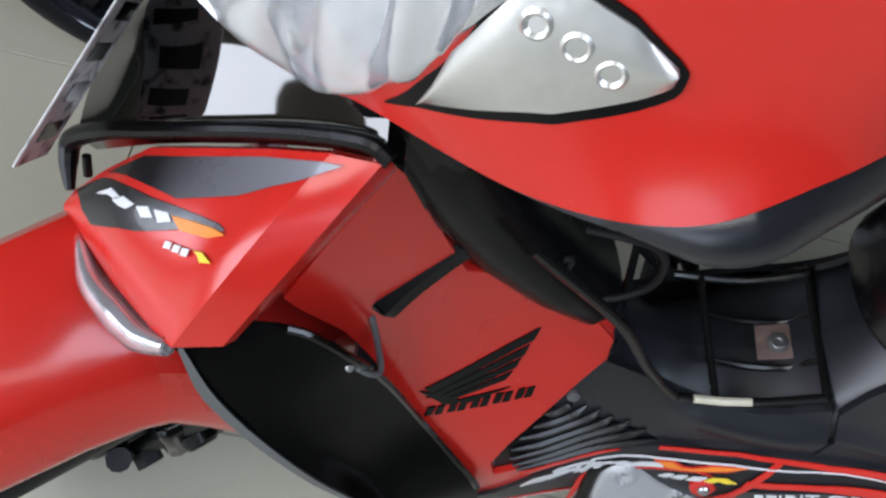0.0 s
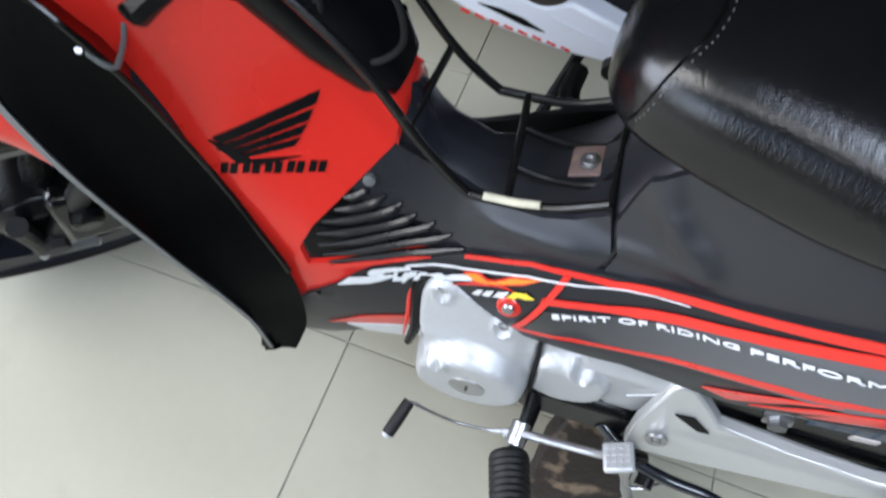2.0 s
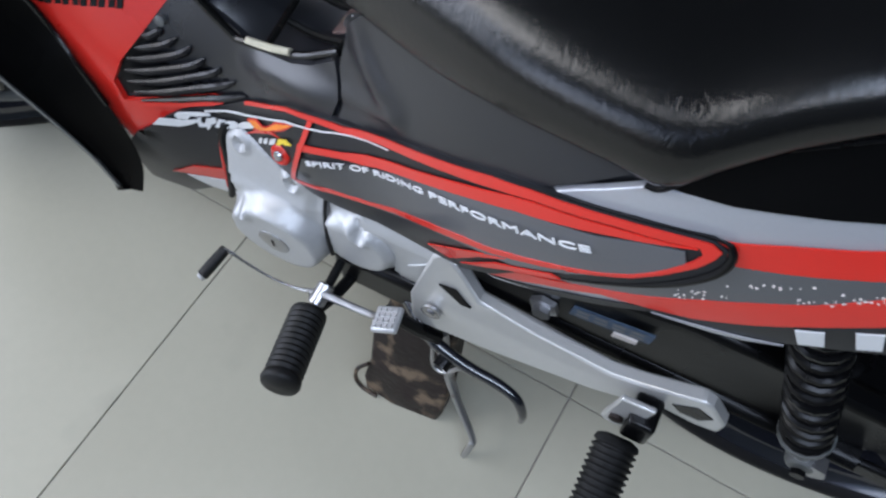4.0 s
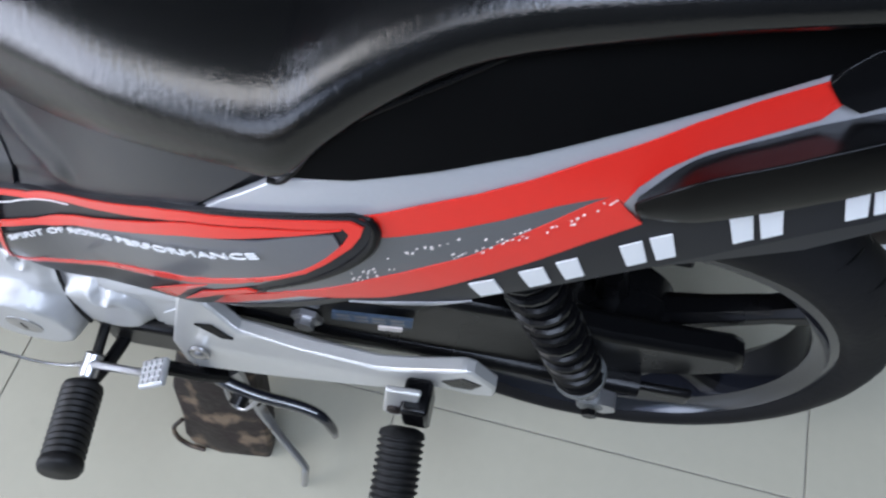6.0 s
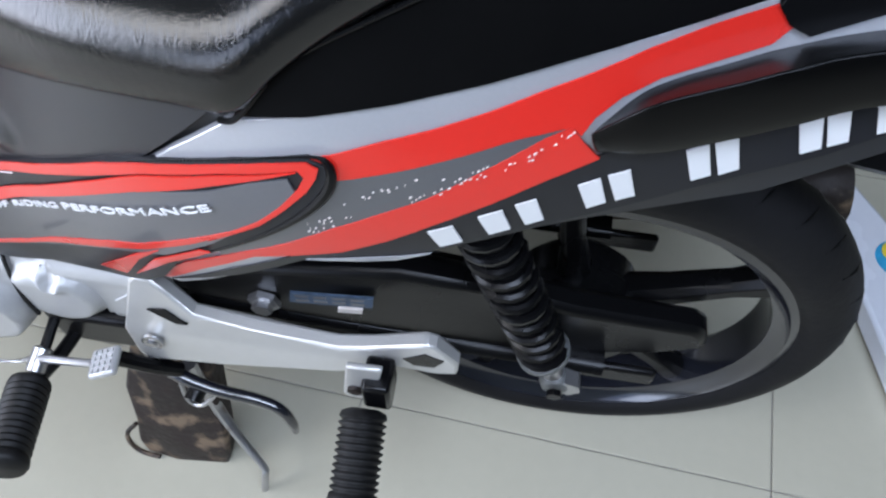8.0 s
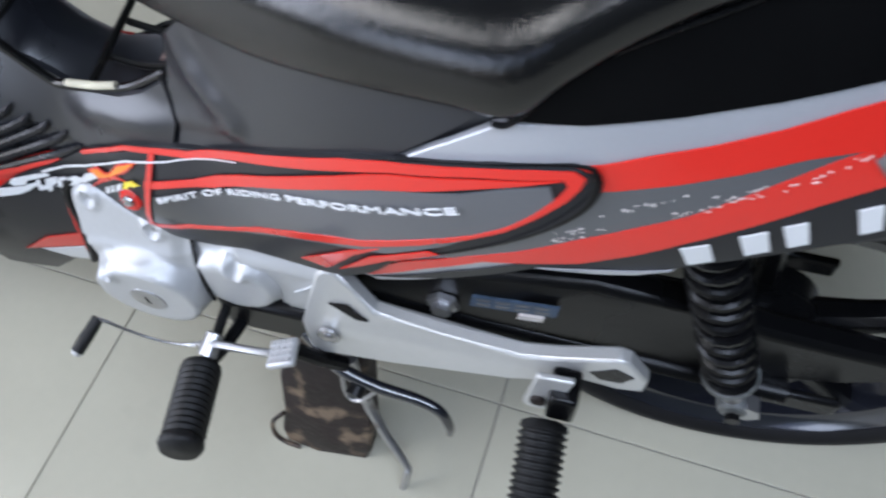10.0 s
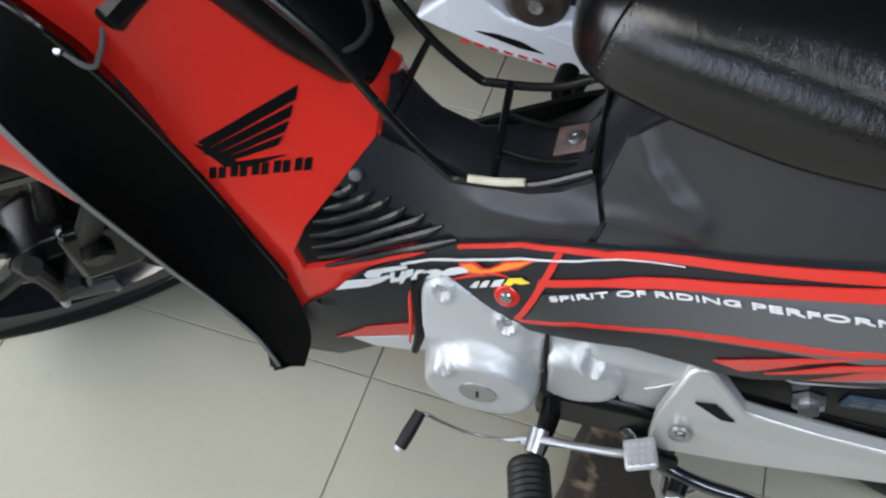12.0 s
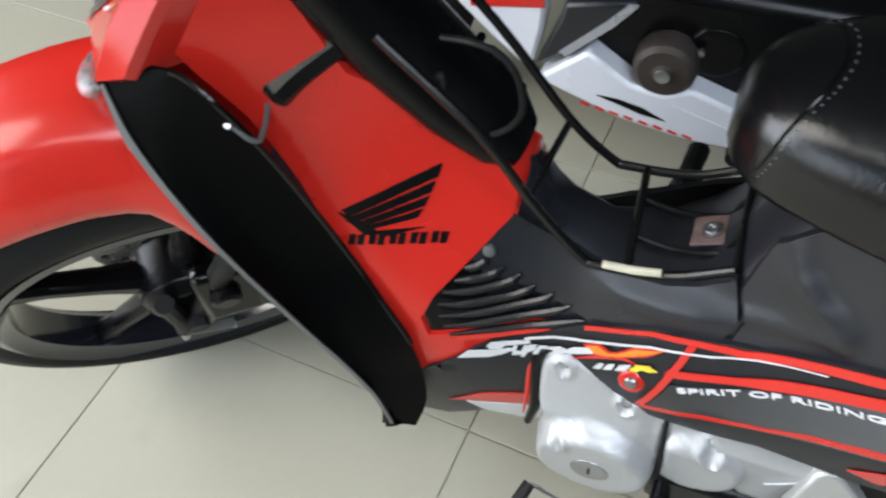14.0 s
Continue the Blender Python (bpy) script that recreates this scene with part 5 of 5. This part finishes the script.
part("engine_cover", relief([(-0.686, 0.395), (-0.679, 0.409), (-0.669, 0.415), (-0.660, 0.413), (-0.632, 0.399), (-0.604, 0.387), (-0.588, 0.386), (-0.569, 0.384), (-0.566, 0.363), (-0.563, 0.320), (-0.562, 0.285), (-0.575, 0.266), (-0.600, 0.252), (-0.630, 0.249), (-0.655, 0.260), (-0.674, 0.283), (-0.681, 0.310), (-0.676, 0.335), (-0.683, 0.357)], generator_face, 0.070, 0.0035, smooth=3), ALLOY, bike, "cast silver generator cover", 0.0, 70)
part("inspection_cap", turned([(0.019, -0.003), (0.019, 0.0010), (0.017, 0.0016), (0.0, 0.0016)], (-0.621, -0.1426, 0.298), (0, -1, 0.0), 28), STEEL, bike, "slotted inspection cap")
part("cap_slot", block((-0.621, -0.1442, 0.298), (0.0030, 0.0010, 0.014)), RUBBER, bike)
for x, z, y in ((-0.666, 0.4005, -0.0945), (-0.603, 0.380, -0.104), (-0.656, 0.333, -0.122)):
    part("bolt", turned([(0.0052, -0.006), (0.0052, 0.0), (0.0042, 0.001), (0.0022, 0.0008), (0.002, -0.002), (0.0, -0.002)], (x, y, z), (0, -1, 0.35), 12), STEEL, bike)
part("sprocket_cover", relief([(-0.5635, 0.380), (-0.547, 0.382), (-0.524, 0.384), (-0.508, 0.369), (-0.488, 0.346), (-0.481, 0.318), (-0.486, 0.300), (-0.500, 0.290), (-0.531, 0.285), (-0.554, 0.286), (-0.558, 0.33), (-0.561, 0.359)], sprocket_face, 0.070, 0.004, smooth=3), ALLOY, bike, "cast silver sprocket cover", 0.0, 70)
part("rear_cover", relief([(-0.537, 0.389), (-0.494, 0.397), (-0.463, 0.394), (-0.423, 0.382), (-0.410, 0.370), (-0.415, 0.30), (-0.45, 0.286), (-0.484, 0.286), (-0.497, 0.33), (-0.52, 0.36)], rear_face, 0.060, 0.006), ALLOY, bike, "silver rear engine cover", 0.0, 60)
part("cover_gap", tube([(-0.566, -0.100, 0.383), (-0.5635, -0.113, 0.358), (-0.5605, -0.122, 0.325), (-0.558, -0.124, 0.290)], 0.0022, 6), RUBBER, bike)
# black strip that draws the shade in the ragged gap beside the cover
part("gasket_edge", tube([(-0.668, -0.086, 0.4185), (-0.684, -0.090, 0.412), (-0.692, -0.094, 0.394), (-0.689, -0.102, 0.362), (-0.687, -0.110, 0.335), (-0.692, -0.116, 0.305)], [0.0025, 0.004, 0.0055, 0.006, 0.006, 0.004], 8), SATIN, bike, "black strip for the shaded ragged gap beside the cover")
part("gasket_rim", tube([(-0.692, -0.090, 0.404), (-0.698, -0.095, 0.380), (-0.697, -0.105, 0.345), (-0.698, -0.112, 0.312)], [0.001, 0.0026, 0.0026, 0.001], 8), RED, bike, "thin red edge")
part("bare_scratch", tube([(-0.467, -0.1135, 0.328), (-0.451, -0.1135, 0.343), (-0.440, -0.1135, 0.357)], 0.0009, 6), WHITE, bike)
part("gear_shaft", tube([(-0.552, -0.100, 0.275), (-0.553, -0.156, 0.261)], 0.0055, 10, 1), SATIN, bike, "dark gear shaft")

# footpegs, gear lever
PEG = [(0.012, 0.0), (0.020, 0.004)]
for k in range(11):
    PEG += [(0.0215, 0.010 + k * 0.0072), (0.0185, 0.0125 + k * 0.0072), (0.0185, 0.0140 + k * 0.0072), (0.0215, 0.0155 + k * 0.0072)]
PEG += [(0.0225, 0.094), (0.020, 0.099), (0.0, 0.100)]
for hand in (-1, 1):
    peg = part("footpeg", turned(PEG, (-0.560, hand * 0.180, 0.250), (0.24, hand, 0.21), 24), RUBBER, bike, "ribbed black rubber footpeg", angle=70)
    part("peg_bar", tube([(-0.558, hand * 0.186, 0.251), (-0.553, hand * 0.170, 0.246), (-0.545, hand * 0.130, 0.238), (-0.535, hand * 0.05, 0.235)], 0.0075, 10), SATIN, bike)
    part("passenger_peg", turned([(r * 1.02, h * 0.86) for r, h in PEG], (-0.207, hand * 0.181, 0.326), (0.04, hand, -0.33), 24), RUBBER, bike, "ribbed black rubber pillion peg", angle=70)
    part("peg_clevis", plate([(-0.222, 0.386), (-0.190, 0.388), (-0.197, 0.345), (-0.206, 0.322), (-0.212, 0.314), (-0.226, 0.315), (-0.230, 0.322)], hand * 0.162, hand * 0.1685), BRACKET, bike, "", 0.002)
    part("peg_block", block((-0.196, hand * 0.162, 0.345), (0.026, 0.034, 0.045)), SATIN, bike, "", 0.004)
    part("bolt", turned([(0.007, 0), (0.007, 0.005)], (-0.217, hand * 0.1675, 0.339), (0, hand, 0), 12), RUST, bike)
part("gear_lever", tube([(-0.674, -0.170, 0.279), (-0.664, -0.169, 0.277), (-0.652, -0.168, 0.266), (-0.623, -0.165, 0.246), (-0.589, -0.163, 0.246), (-0.561, -0.161, 0.259), (-0.540, -0.163, 0.270), (-0.507, -0.166, 0.283), (-0.481, -0.169, 0.296), (-0.468, -0.171, 0.308)], [0.0030, 0.0022, 0.0018, 0.0016, 0.0018, 0.0040, 0.0048, 0.0044, 0.0044, 0.0050], 10), STEEL, bike, "bright steel gear lever")
part("gear_rubber", tube([(-0.673, -0.168, 0.279), (-0.680, -0.189, 0.271), (-0.685, -0.203, 0.265)], [0.0062, 0.0070, 0.0066], 12, 2), RUBBER, bike, "black lever rubber")
part("rubber_tip", tube([(-0.685, -0.203, 0.265), (-0.6865, -0.2065, 0.2635)], [0.0064, 0.0045], 12, 1), ALLOY, bike, "bare worn lever end")
part("lever_boss", turned([(0.006, -0.014), (0.010, -0.012), (0.010, 0.012), (0.006, 0.014)], (-0.556, -0.161, 0.258), (0.1, 0.9, 0.3), 16), STEEL, bike, "clamp of the gear lever")
part("boss_bolt", turned([(0.006, 0.0), (0.006, 0.006), (0.003, 0.007)], (-0.563, -0.163, 0.252), (-0.6, -0.6, -0.3), 6), STEEL, bike)
TREAD = Matrix.Rotation(radians(-22), 4, "Y") @ Matrix.Rotation(radians(12), 4, "Z")
pedal = part("gear_pedal", block((-0.461, -0.172, 0.313), (0.030, 0.030, 0.008), TREAD), ALLOY, bike, "chequered alloy pedal", 0.003)
for a in range(4):
    for b in range(4):
        part("pedal_stud", block(Vector((-0.461, -0.172, 0.313)) + TREAD @ Vector((-0.010 + 0.0065 * a, -0.010 + 0.0065 * b, 0.0045)), (0.0038, 0.0038, 0.002), TREAD), ALLOY, pedal)
part("lever_link", tube([(-0.470, -0.160, 0.300), (-0.440, -0.150, 0.262), (-0.420, -0.140, 0.235)], 0.008, 10), SATIN, bike)

# pillion bracket with its window
HANG = [(-0.451, 0.272), (-0.453, 0.318), (-0.437, 0.380), (-0.430, 0.387), (-0.418, 0.386), (-0.400, 0.370), (-0.380, 0.349), (-0.358, 0.346), (-0.314, 0.357), (-0.239, 0.360), (-0.209, 0.369), (-0.158, 0.393), (-0.148, 0.390), (-0.128, 0.360), (-0.129, 0.340), (-0.150, 0.334), (-0.185, 0.338), (-0.212, 0.318), (-0.246, 0.302), (-0.366, 0.272), (-0.436, 0.262)]
for hand in (-1, 1):
    part("pillion_bracket", leaning(plate(HANG, hand * 0.142, hand * 0.126), 0.35, 0.307, -0.30), BRACKET, bike, "silver painted pillion bracket", 0.003)
    part("bracket_window", leaning(plate([(-0.424, 0.350), (-0.406, 0.353), (-0.386, 0.338), (-0.397, 0.337)], hand * 0.1432, hand * 0.1400), 0.35, 0.307, -0.30), SATIN, bike)
    part("bracket_slot", plate([(-0.178, 0.361), (-0.158, 0.378), (-0.141, 0.368), (-0.150, 0.352), (-0.168, 0.351)], hand * 0.1430, hand * 0.1400), SATIN, bike)
    part("bolt", turned([(0.011, -0.002), (0.011, 0.0012), (0.009, 0.0018), (0.0075, 0.0008), (0.0045, 0.0008), (0.0045, 0.004), (0.0, 0.004)], (-0.4265, hand * 0.142, 0.307), (0, hand, 0.1), 16), STEEL, bike)

# swing arm, chain case, shocks
CASE = [(-0.46, 0.345), (-0.40, 0.385), (-0.30, 0.396), (-0.19, 0.418), (-0.09, 0.402), (-0.03, 0.374), (0.042, 0.352), (0.088, 0.338), (0.100, 0.327), (0.108, 0.298), (0.058, 0.284), (-0.002, 0.282), (-0.067, 0.282), (-0.15, 0.275), (-0.30, 0.262), (-0.42, 0.268)]
case = plate(CASE, -0.092, -0.062)
for v in case.verts:
    v.co.y += 0.035 * max(0.0, (v.co.x + 0.12) / 0.25)
part("chain_case", case, SATIN, bike, "black chain case", 0.008)
part("warning_label", plate([(-0.294, 0.360), (-0.214, 0.372), (-0.216, 0.353), (-0.297, 0.341)], -0.0944, -0.0915), BLUELABEL, bike, "pale blue unreadable label")
for k in range(4):
    for row in (0.0, 0.008):
        x, z = -0.290 + 0.018 * k, 0.346 + 0.0027 * k + row
        part("label_bar", plate([(x, z), (x + 0.013, z + 0.002), (x + 0.013, z + 0.006), (x, z + 0.004)], -0.0950, -0.0940), GREY, bike)
part("warning_label", plate([(-0.250, 0.342), (-0.226, 0.346), (-0.227, 0.338), (-0.251, 0.334)], -0.0944, -0.0915), SCUFF, bike, "small pale worn label")
part("pivot_nut", turned([(0.016, 0), (0.016, 0.006), (0.010, 0.007), (0.010, 0.014)], (-0.322, -0.093, 0.338), (0, -1, 0), 6), STEEL, bike)
for hand in (-1, 1):
    part("swing_arm", tube([(-0.40, hand * 0.075, 0.315), (-0.20, hand * 0.078, 0.290), (0.01, hand * 0.080, 0.282)], [0.022, 0.018, 0.016], 12, flat=0.6), SATIN, bike)
    y = hand * 0.100
    top, low = Vector((-0.128, y, 0.555)), Vector((-0.034, y, 0.272))
    ax = (low - top).normalized()
    part("shock_rod", tube([top, low], 0.011, 12, 1), STEEL, bike, "rear shock absorber")
    pts = []
    for k in range(12 * 14 + 1):
        q = 2 * math.pi * k / 14
        u = ax.cross(Vector((0, 1, 0))).normalized()
        pts.append(top + ax * (0.01 + 0.226 * k / 168) + 0.0205 * (math.cos(q) * u + math.sin(q) * Vector((0, 1, 0))))
    part("shock_spring", tube(pts, 0.0046, 8, 1), SATIN, bike, "black coil spring")
    part("shock_core", tube([top + ax * 0.0, top + ax * 0.236], 0.0155, 14, 1), RUBBER, bike)
    part("spring_seat", turned([(0.012, -0.004), (0.026, -0.002), (0.026, 0.003), (0.016, 0.008), (0.013, 0.030), (0.012, 0.030)], top + ax * 0.236, ax, 20), EDGE, bike, "grey lower spring seat")
    part("shock_eye", turned([(0.0, -0.013), (0.013, -0.013), (0.016, -0.006), (0.016, 0.008), (0.010, 0.013), (0.0, 0.013)], low, (0, 1, 0), 18), EDGE, bike, "", 0.002)
    part("shock_nut", turned([(0.008, 0), (0.008, 0.006)], low + Vector((0, hand * 0.016, 0)), (0, hand, 0), 6), SATIN, bike)
    part("axle_plate", block((0.01, hand * 0.080, 0.262), (0.11, 0.010, 0.028)), SATIN, bike, "", 0.004)
    part("axle_nut", turned([(0.014, 0), (0.014, 0.018)], (-0.022, hand * 0.094, 0.272), (0, hand, 0), 6), STEEL, bike)
part("inner_fender", loft([[(x, -w, z - 0.02), (x, -w * 0.8, z), (x, 0, z + 0.012), (x, w * 0.8, z), (x, w, z - 0.02), (x, w * 0.9, z - 0.03), (x, 0, z + 0.0), (x, -w * 0.9, z - 0.03)] for x, w, z in ((-0.33, 0.05, 0.44), (-0.30, 0.06, 0.52), (-0.2, 0.065, 0.575), (-0.05, 0.068, 0.60), (0.1, 0.066, 0.63), (0.25, 0.06, 0.60))]), SATIN, bike, "black inner rear fender")
part("battery_box", block((-0.30, 0.0, 0.44), (0.16, 0.13, 0.13)), SATIN, bike, "", 0.015)

# stands and the rusty exhaust underneath
part("centre_stand", tube([(-0.47, -0.115, 0.238), (-0.43, -0.140, 0.226), (-0.386, -0.148, 0.214), (-0.340, -0.150, 0.208), (-0.315, -0.154, 0.200), (-0.303, -0.160, 0.178), (-0.302, -0.162, 0.158)], [0.009, 0.008, 0.0072, 0.0066, 0.006, 0.0055, 0.004], 12), RIM, bike, "dark steel centre stand lever")
part("side_stand", tube([(-0.428, -0.120, 0.200), (-0.412, -0.135, 0.130), (-0.385, -0.158, 0.090), (-0.353, -0.181, 0.056), (-0.351, -0.188, 0.045), (-0.357, -0.196, 0.004)], [0.010, 0.0075, 0.0055, 0.0045, 0.0045, 0.0042], 10), STEEL, bike, "dark steel side stand")
part("stand_spring", tube([(-0.425, -0.145, 0.215), (-0.420, -0.155, 0.185), (-0.405, -0.157, 0.180), (-0.385, -0.150, 0.205)], 0.0025, 8), STEEL, bike)
part("stand_pivot", turned([(0.010, -0.012), (0.010, 0.012)], (-0.405, -0.150, 0.208), (0.2, 0.9, 0.2), 14), SATIN, bike)
leg = loft([[(x0, y0, z), (x0 + 0.4 * (x1 - x0), y0 - 0.006, z), (x1, y0, z), (x1, y1, z), (x0 + 0.5 * (x1 - x0), y1 + 0.004, z), (x0, y1, z)] for x0, x1, y0, y1, z in
            ((-0.520, -0.412, -0.172, -0.150, 0.001), (-0.523, -0.405, -0.168, -0.142, 0.03), (-0.515, -0.402, -0.156, -0.125, 0.08), (-0.515, -0.405, -0.138, -0.10, 0.14), (-0.50, -0.41, -0.11, -0.07, 0.20), (-0.49, -0.42, -0.09, -0.05, 0.235))])
part("stand_leg", leg, RUST, bike, "rusty centre stand leg on the floor", 0.004)
part("stand_leg", tube([(-0.45, 0.08, 0.22), (-0.46, 0.13, 0.10), (-0.465, 0.16, 0.012)], [0.014, 0.014, 0.012], 10), RUST, bike, "rusty centre stand leg on the floor")
part("stand_tab", tube([(-0.515, -0.16, 0.075), (-0.530, -0.168, 0.055), (-0.534, -0.172, 0.02), (-0.522, -0.176, 0.006), (-0.500, -0.178, 0.004)], 0.003, 6), RUST, bike)
part("exhaust_pipe", tube([(-0.72, 0.09, 0.40), (-0.74, 0.11, 0.30), (-0.66, 0.12, 0.20), (-0.45, 0.13, 0.20), (-0.1, 0.14, 0.26), (0.25, 0.15, 0.32)], [0.016, 0.018, 0.02, 0.025, 0.042, 0.042], 14), RUST, bike, "rusty exhaust pipe")
part("kick_lever", tube([(-0.52, 0.11, 0.30), (-0.56, 0.14, 0.36), (-0.60, 0.15, 0.42), (-0.60, 0.19, 0.425)], [0.009, 0.008, 0.011, 0.012], 10), RUBBER, bike, "black kick lever")

# ---- the white motorcycle behind ----
white = thing("motorcycle", "white underbone motorcycle with a dark brown engine parked alongside", "motorcycle", (-0.6, 0.6, 0))
PW = lambda o, y0, y1, n, m, lab="", b=0.006, s=0: setattr(part(n, plate([(0.96 * x - 0.0137, 0.96 * z + 0.0422) for x, z in o], y0 - 0.035, y1 - 0.035, s), m, white, lab, b), "matrix_parent_inverse", white.matrix_world.inverted())
bpy.context.view_layer.update()
PW([(-0.861, 0.258), (-0.788, 0.324), (-0.762, 0.307), (-0.723, 0.281), (-0.674, 0.275), (-0.638, 0.293), (-0.540, 0.262), (-0.518, 0.200), (-0.634, 0.198), (-0.732, 0.213)], 0.43, 0.47, "side_fairing", WHITEBODY, "white painted lower fairing")
PW([(-1.06, 0.44), (-0.99, 0.56), (-0.86, 0.45), (-0.853, 0.387), (-0.855, 0.349), (-0.866, 0.287), (-0.879, 0.273), (-0.927, 0.314)], 0.432, 0.47, "front_fairing", WHITEBODY, "white painted front fairing")
PW([(-0.962, 0.381), (-0.855, 0.405), (-0.854, 0.385), (-0.960, 0.366)], 0.4298, 0.434, "stripe", RED_DECAL, "red stripe", 0.0)
PW([(-0.866, 0.276), (-0.835, 0.363), (-0.828, 0.392), (-0.731, 0.412), (-0.757, 0.375), (-0.824, 0.307)], 0.436, 0.50, "inner_shield", PLASTIC, "black inner shield")
PW([(-0.820, 0.306), (-0.757, 0.372), (-0.730, 0.408), (-0.742, 0.408), (-0.770, 0.375), (-0.830, 0.312)], 0.4335, 0.44, "shield_edge", SILVER, "pale shield edge", 0.0)
PW([(-0.768, 0.252), (-0.735, 0.252), (-0.700, 0.245), (-0.664, 0.229), (-0.700, 0.233), (-0.735, 0.243)], 0.4285, 0.431, "fairing_slot", SATIN, "", 0.0)
PW([(-0.66, 0.262), (-0.572, 0.238), (-0.572, 0.234), (-0.66, 0.258)], 0.4285, 0.431, "fairing_crease", WHITEBODY, "", 0.0)
part_list = [(-0.79 + 0.022 * k, 0.2335 - 0.0031 * k) for k in range(8)]
for x, z in part_list:
    PW([(x, z), (x + 0.014, z - 0.0040), (x + 0.013, z - 0.0072), (x - 0.001, z - 0.0034)], 0.4285, 0.431, "decal_bar", RED_DECAL, "", 0.0)
for ob in [part("engine_case", turned([(0.0, -0.026), (0.012, -0.026), (0.014, -0.023), (0.034, -0.022), (0.041, -0.016), (0.043, -0.006), (0.043, 0.05)], (-0.668, 0.415, 0.344), (0, 1, 0), 28), BROWNMETAL, white, "dark brown round engine cover", 0.003),
           part("engine_cap", turned([(0.0, -0.001), (0.004, -0.001), (0.0045, -0.0025), (0.010, -0.003), (0.011, -0.001), (0.011, 0.0)], (-0.668, 0.3885, 0.344), (0, 1, 0), 20), STEEL, white),
           part("engine_block", block((-0.60, 0.55, 0.35), (0.36, 0.24, 0.2)), SATIN, white, "black engine", 0.02),
           part("cylinder_head", block((-0.76, 0.52, 0.40), (0.10, 0.10, 0.09), Matrix.Rotation(0.3, 4, "Y")), BROWNMETAL, white, "dirty cylinder head", 0.012),
           part("sprocket_cover", turned([(0.0, -0.02), (0.036, -0.02), (0.042, -0.010), (0.042, 0.04)], (-0.61, 0.445, 0.365), (0, 1, 0), 24), SATIN, white, "black sprocket cover", 0.002),
           part("bolt", turned([(0.005, -0.006), (0.005, 0.0)], (-0.628, 0.418, 0.372), (0, 1, 0), 6), STEEL, white),
           part("body", block((-0.45, 0.60, 0.52), (0.5, 0.16, 0.16)), SATIN, white, "black body cover", 0.04),
           part("seat", block((-0.30, 0.60, 0.68), (0.55, 0.20, 0.10)), VINYL, white, "black seat", 0.04),
           part("frame_pipe", tube([(-0.98, 0.60, 0.80), (-0.86, 0.60, 0.50), (-0.66, 0.60, 0.42)], 0.05, 12), SATIN, white),
           part("footpeg", tube([(-0.55, 0.47, 0.235), (-0.545, 0.38, 0.235)], 0.017, 12, 1), RUBBER, white, "black footpeg"),
           part("peg_bar", tube([(-0.62, 0.55, 0.22), (-0.54, 0.47, 0.235)], 0.009, 8, 1), SATIN, white),
           part("side_stand", tube([(-0.58, 0.50, 0.20), (-0.64, 0.40, 0.02)], 0.010, 8, 1), SATIN, white, "dark side stand")]:
    ob.matrix_parent_inverse = white.matrix_world.inverted()
for x in (-1.28, -0.05):
    hub = wheel("wheel", (x, 0.60, 0.28), 0.0, 0.28, 0.08, white, 5, 0.3)
    hub.matrix_parent_inverse = white.matrix_world.inverted()

# ---- white board with a round sticker ----
board = thing("board", "white painted low board with a round coloured sticker on the floor", "board", (0.55, 0.25, 0))
bpy.context.view_layer.update()
inv = board.matrix_world.inverted()
bm = bmesh.new()
o = [(0.345, 0.39), (0.40, 0.39), (0.44, 0.33), (0.52, 0.20), (0.75, 0.18), (0.75, -0.02), (0.44, 0.02)]
lo = [bm.verts.new((x, y, 0.004)) for x, y in o]
hi = [bm.verts.new((x, y, 0.045)) for x, y in o]
bm.faces.new(lo)
bm.faces.new(hi[::-1])
for i in range(len(o)):
    bm.faces.new((lo[i], lo[(i + 1) % len(o)], hi[(i + 1) % len(o)], hi[i]))
part("slab", bm, WHITEBODY, board, "", 0.006).matrix_parent_inverse = inv
part("sticker", turned([(0.0, 0), (0.030, 0), (0.030, 0.001), (0.0, 0.001)], (0.452, 0.252, 0.045), (0, 0, 1), 28), STICKERBLUE, board, "round blue and yellow sticker").matrix_parent_inverse = inv
part("sticker_centre", turned([(0.0, 0), (0.018, 0), (0.018, 0.001), (0.0, 0.001)], (0.450, 0.262, 0.0464), (0, 0, 1), 20), YELLOW, board).matrix_parent_inverse = inv

# ---- floor tiles, one object each on one mesh ----
tile = bmesh.new()
g = T / 2 - 0.0011
a = [tile.verts.new((x * g, y * g, -0.010)) for x, y in ((-1, -1), (1, -1), (1, 1), (-1, 1))]
b = [tile.verts.new((x * g, y * g, -0.0008)) for x, y in ((-1, -1), (1, -1), (1, 1), (-1, 1))]
c = [tile.verts.new((x * (g - 0.0008), y * (g - 0.0008), 0.0)) for x, y in ((-1, -1), (1, -1), (1, 1), (-1, 1))]
for i in range(4):
    j = (i + 1) % 4
    tile.faces.new((a[i], a[j], b[j], b[i]))
    tile.faces.new((b[i], b[j], c[j], c[i]))
tile.faces.new(c)
tile_mesh = bpy.data.meshes.new("floor_tile")
bmesh.ops.recalc_face_normals(tile, faces=tile.faces)
tile.to_mesh(tile_mesh)
tile.free()
tile_mesh.materials.append(TILE)
for i in range(-7, 10):
    for j in range(-7, 9):
        p = GRID @ Vector(((i + 0.5) * T, (j + 0.5) * T, 0))
        if -4.3 < p.x < 3.9 and -3.5 < p.y < 4.3:
            ob = new("floor_tile", tile_mesh)
            ob.parent = floor_bed
            ob.matrix_local = Matrix.Translation(p) @ Matrix.Rotation(radians(-3.8), 4, "Z")
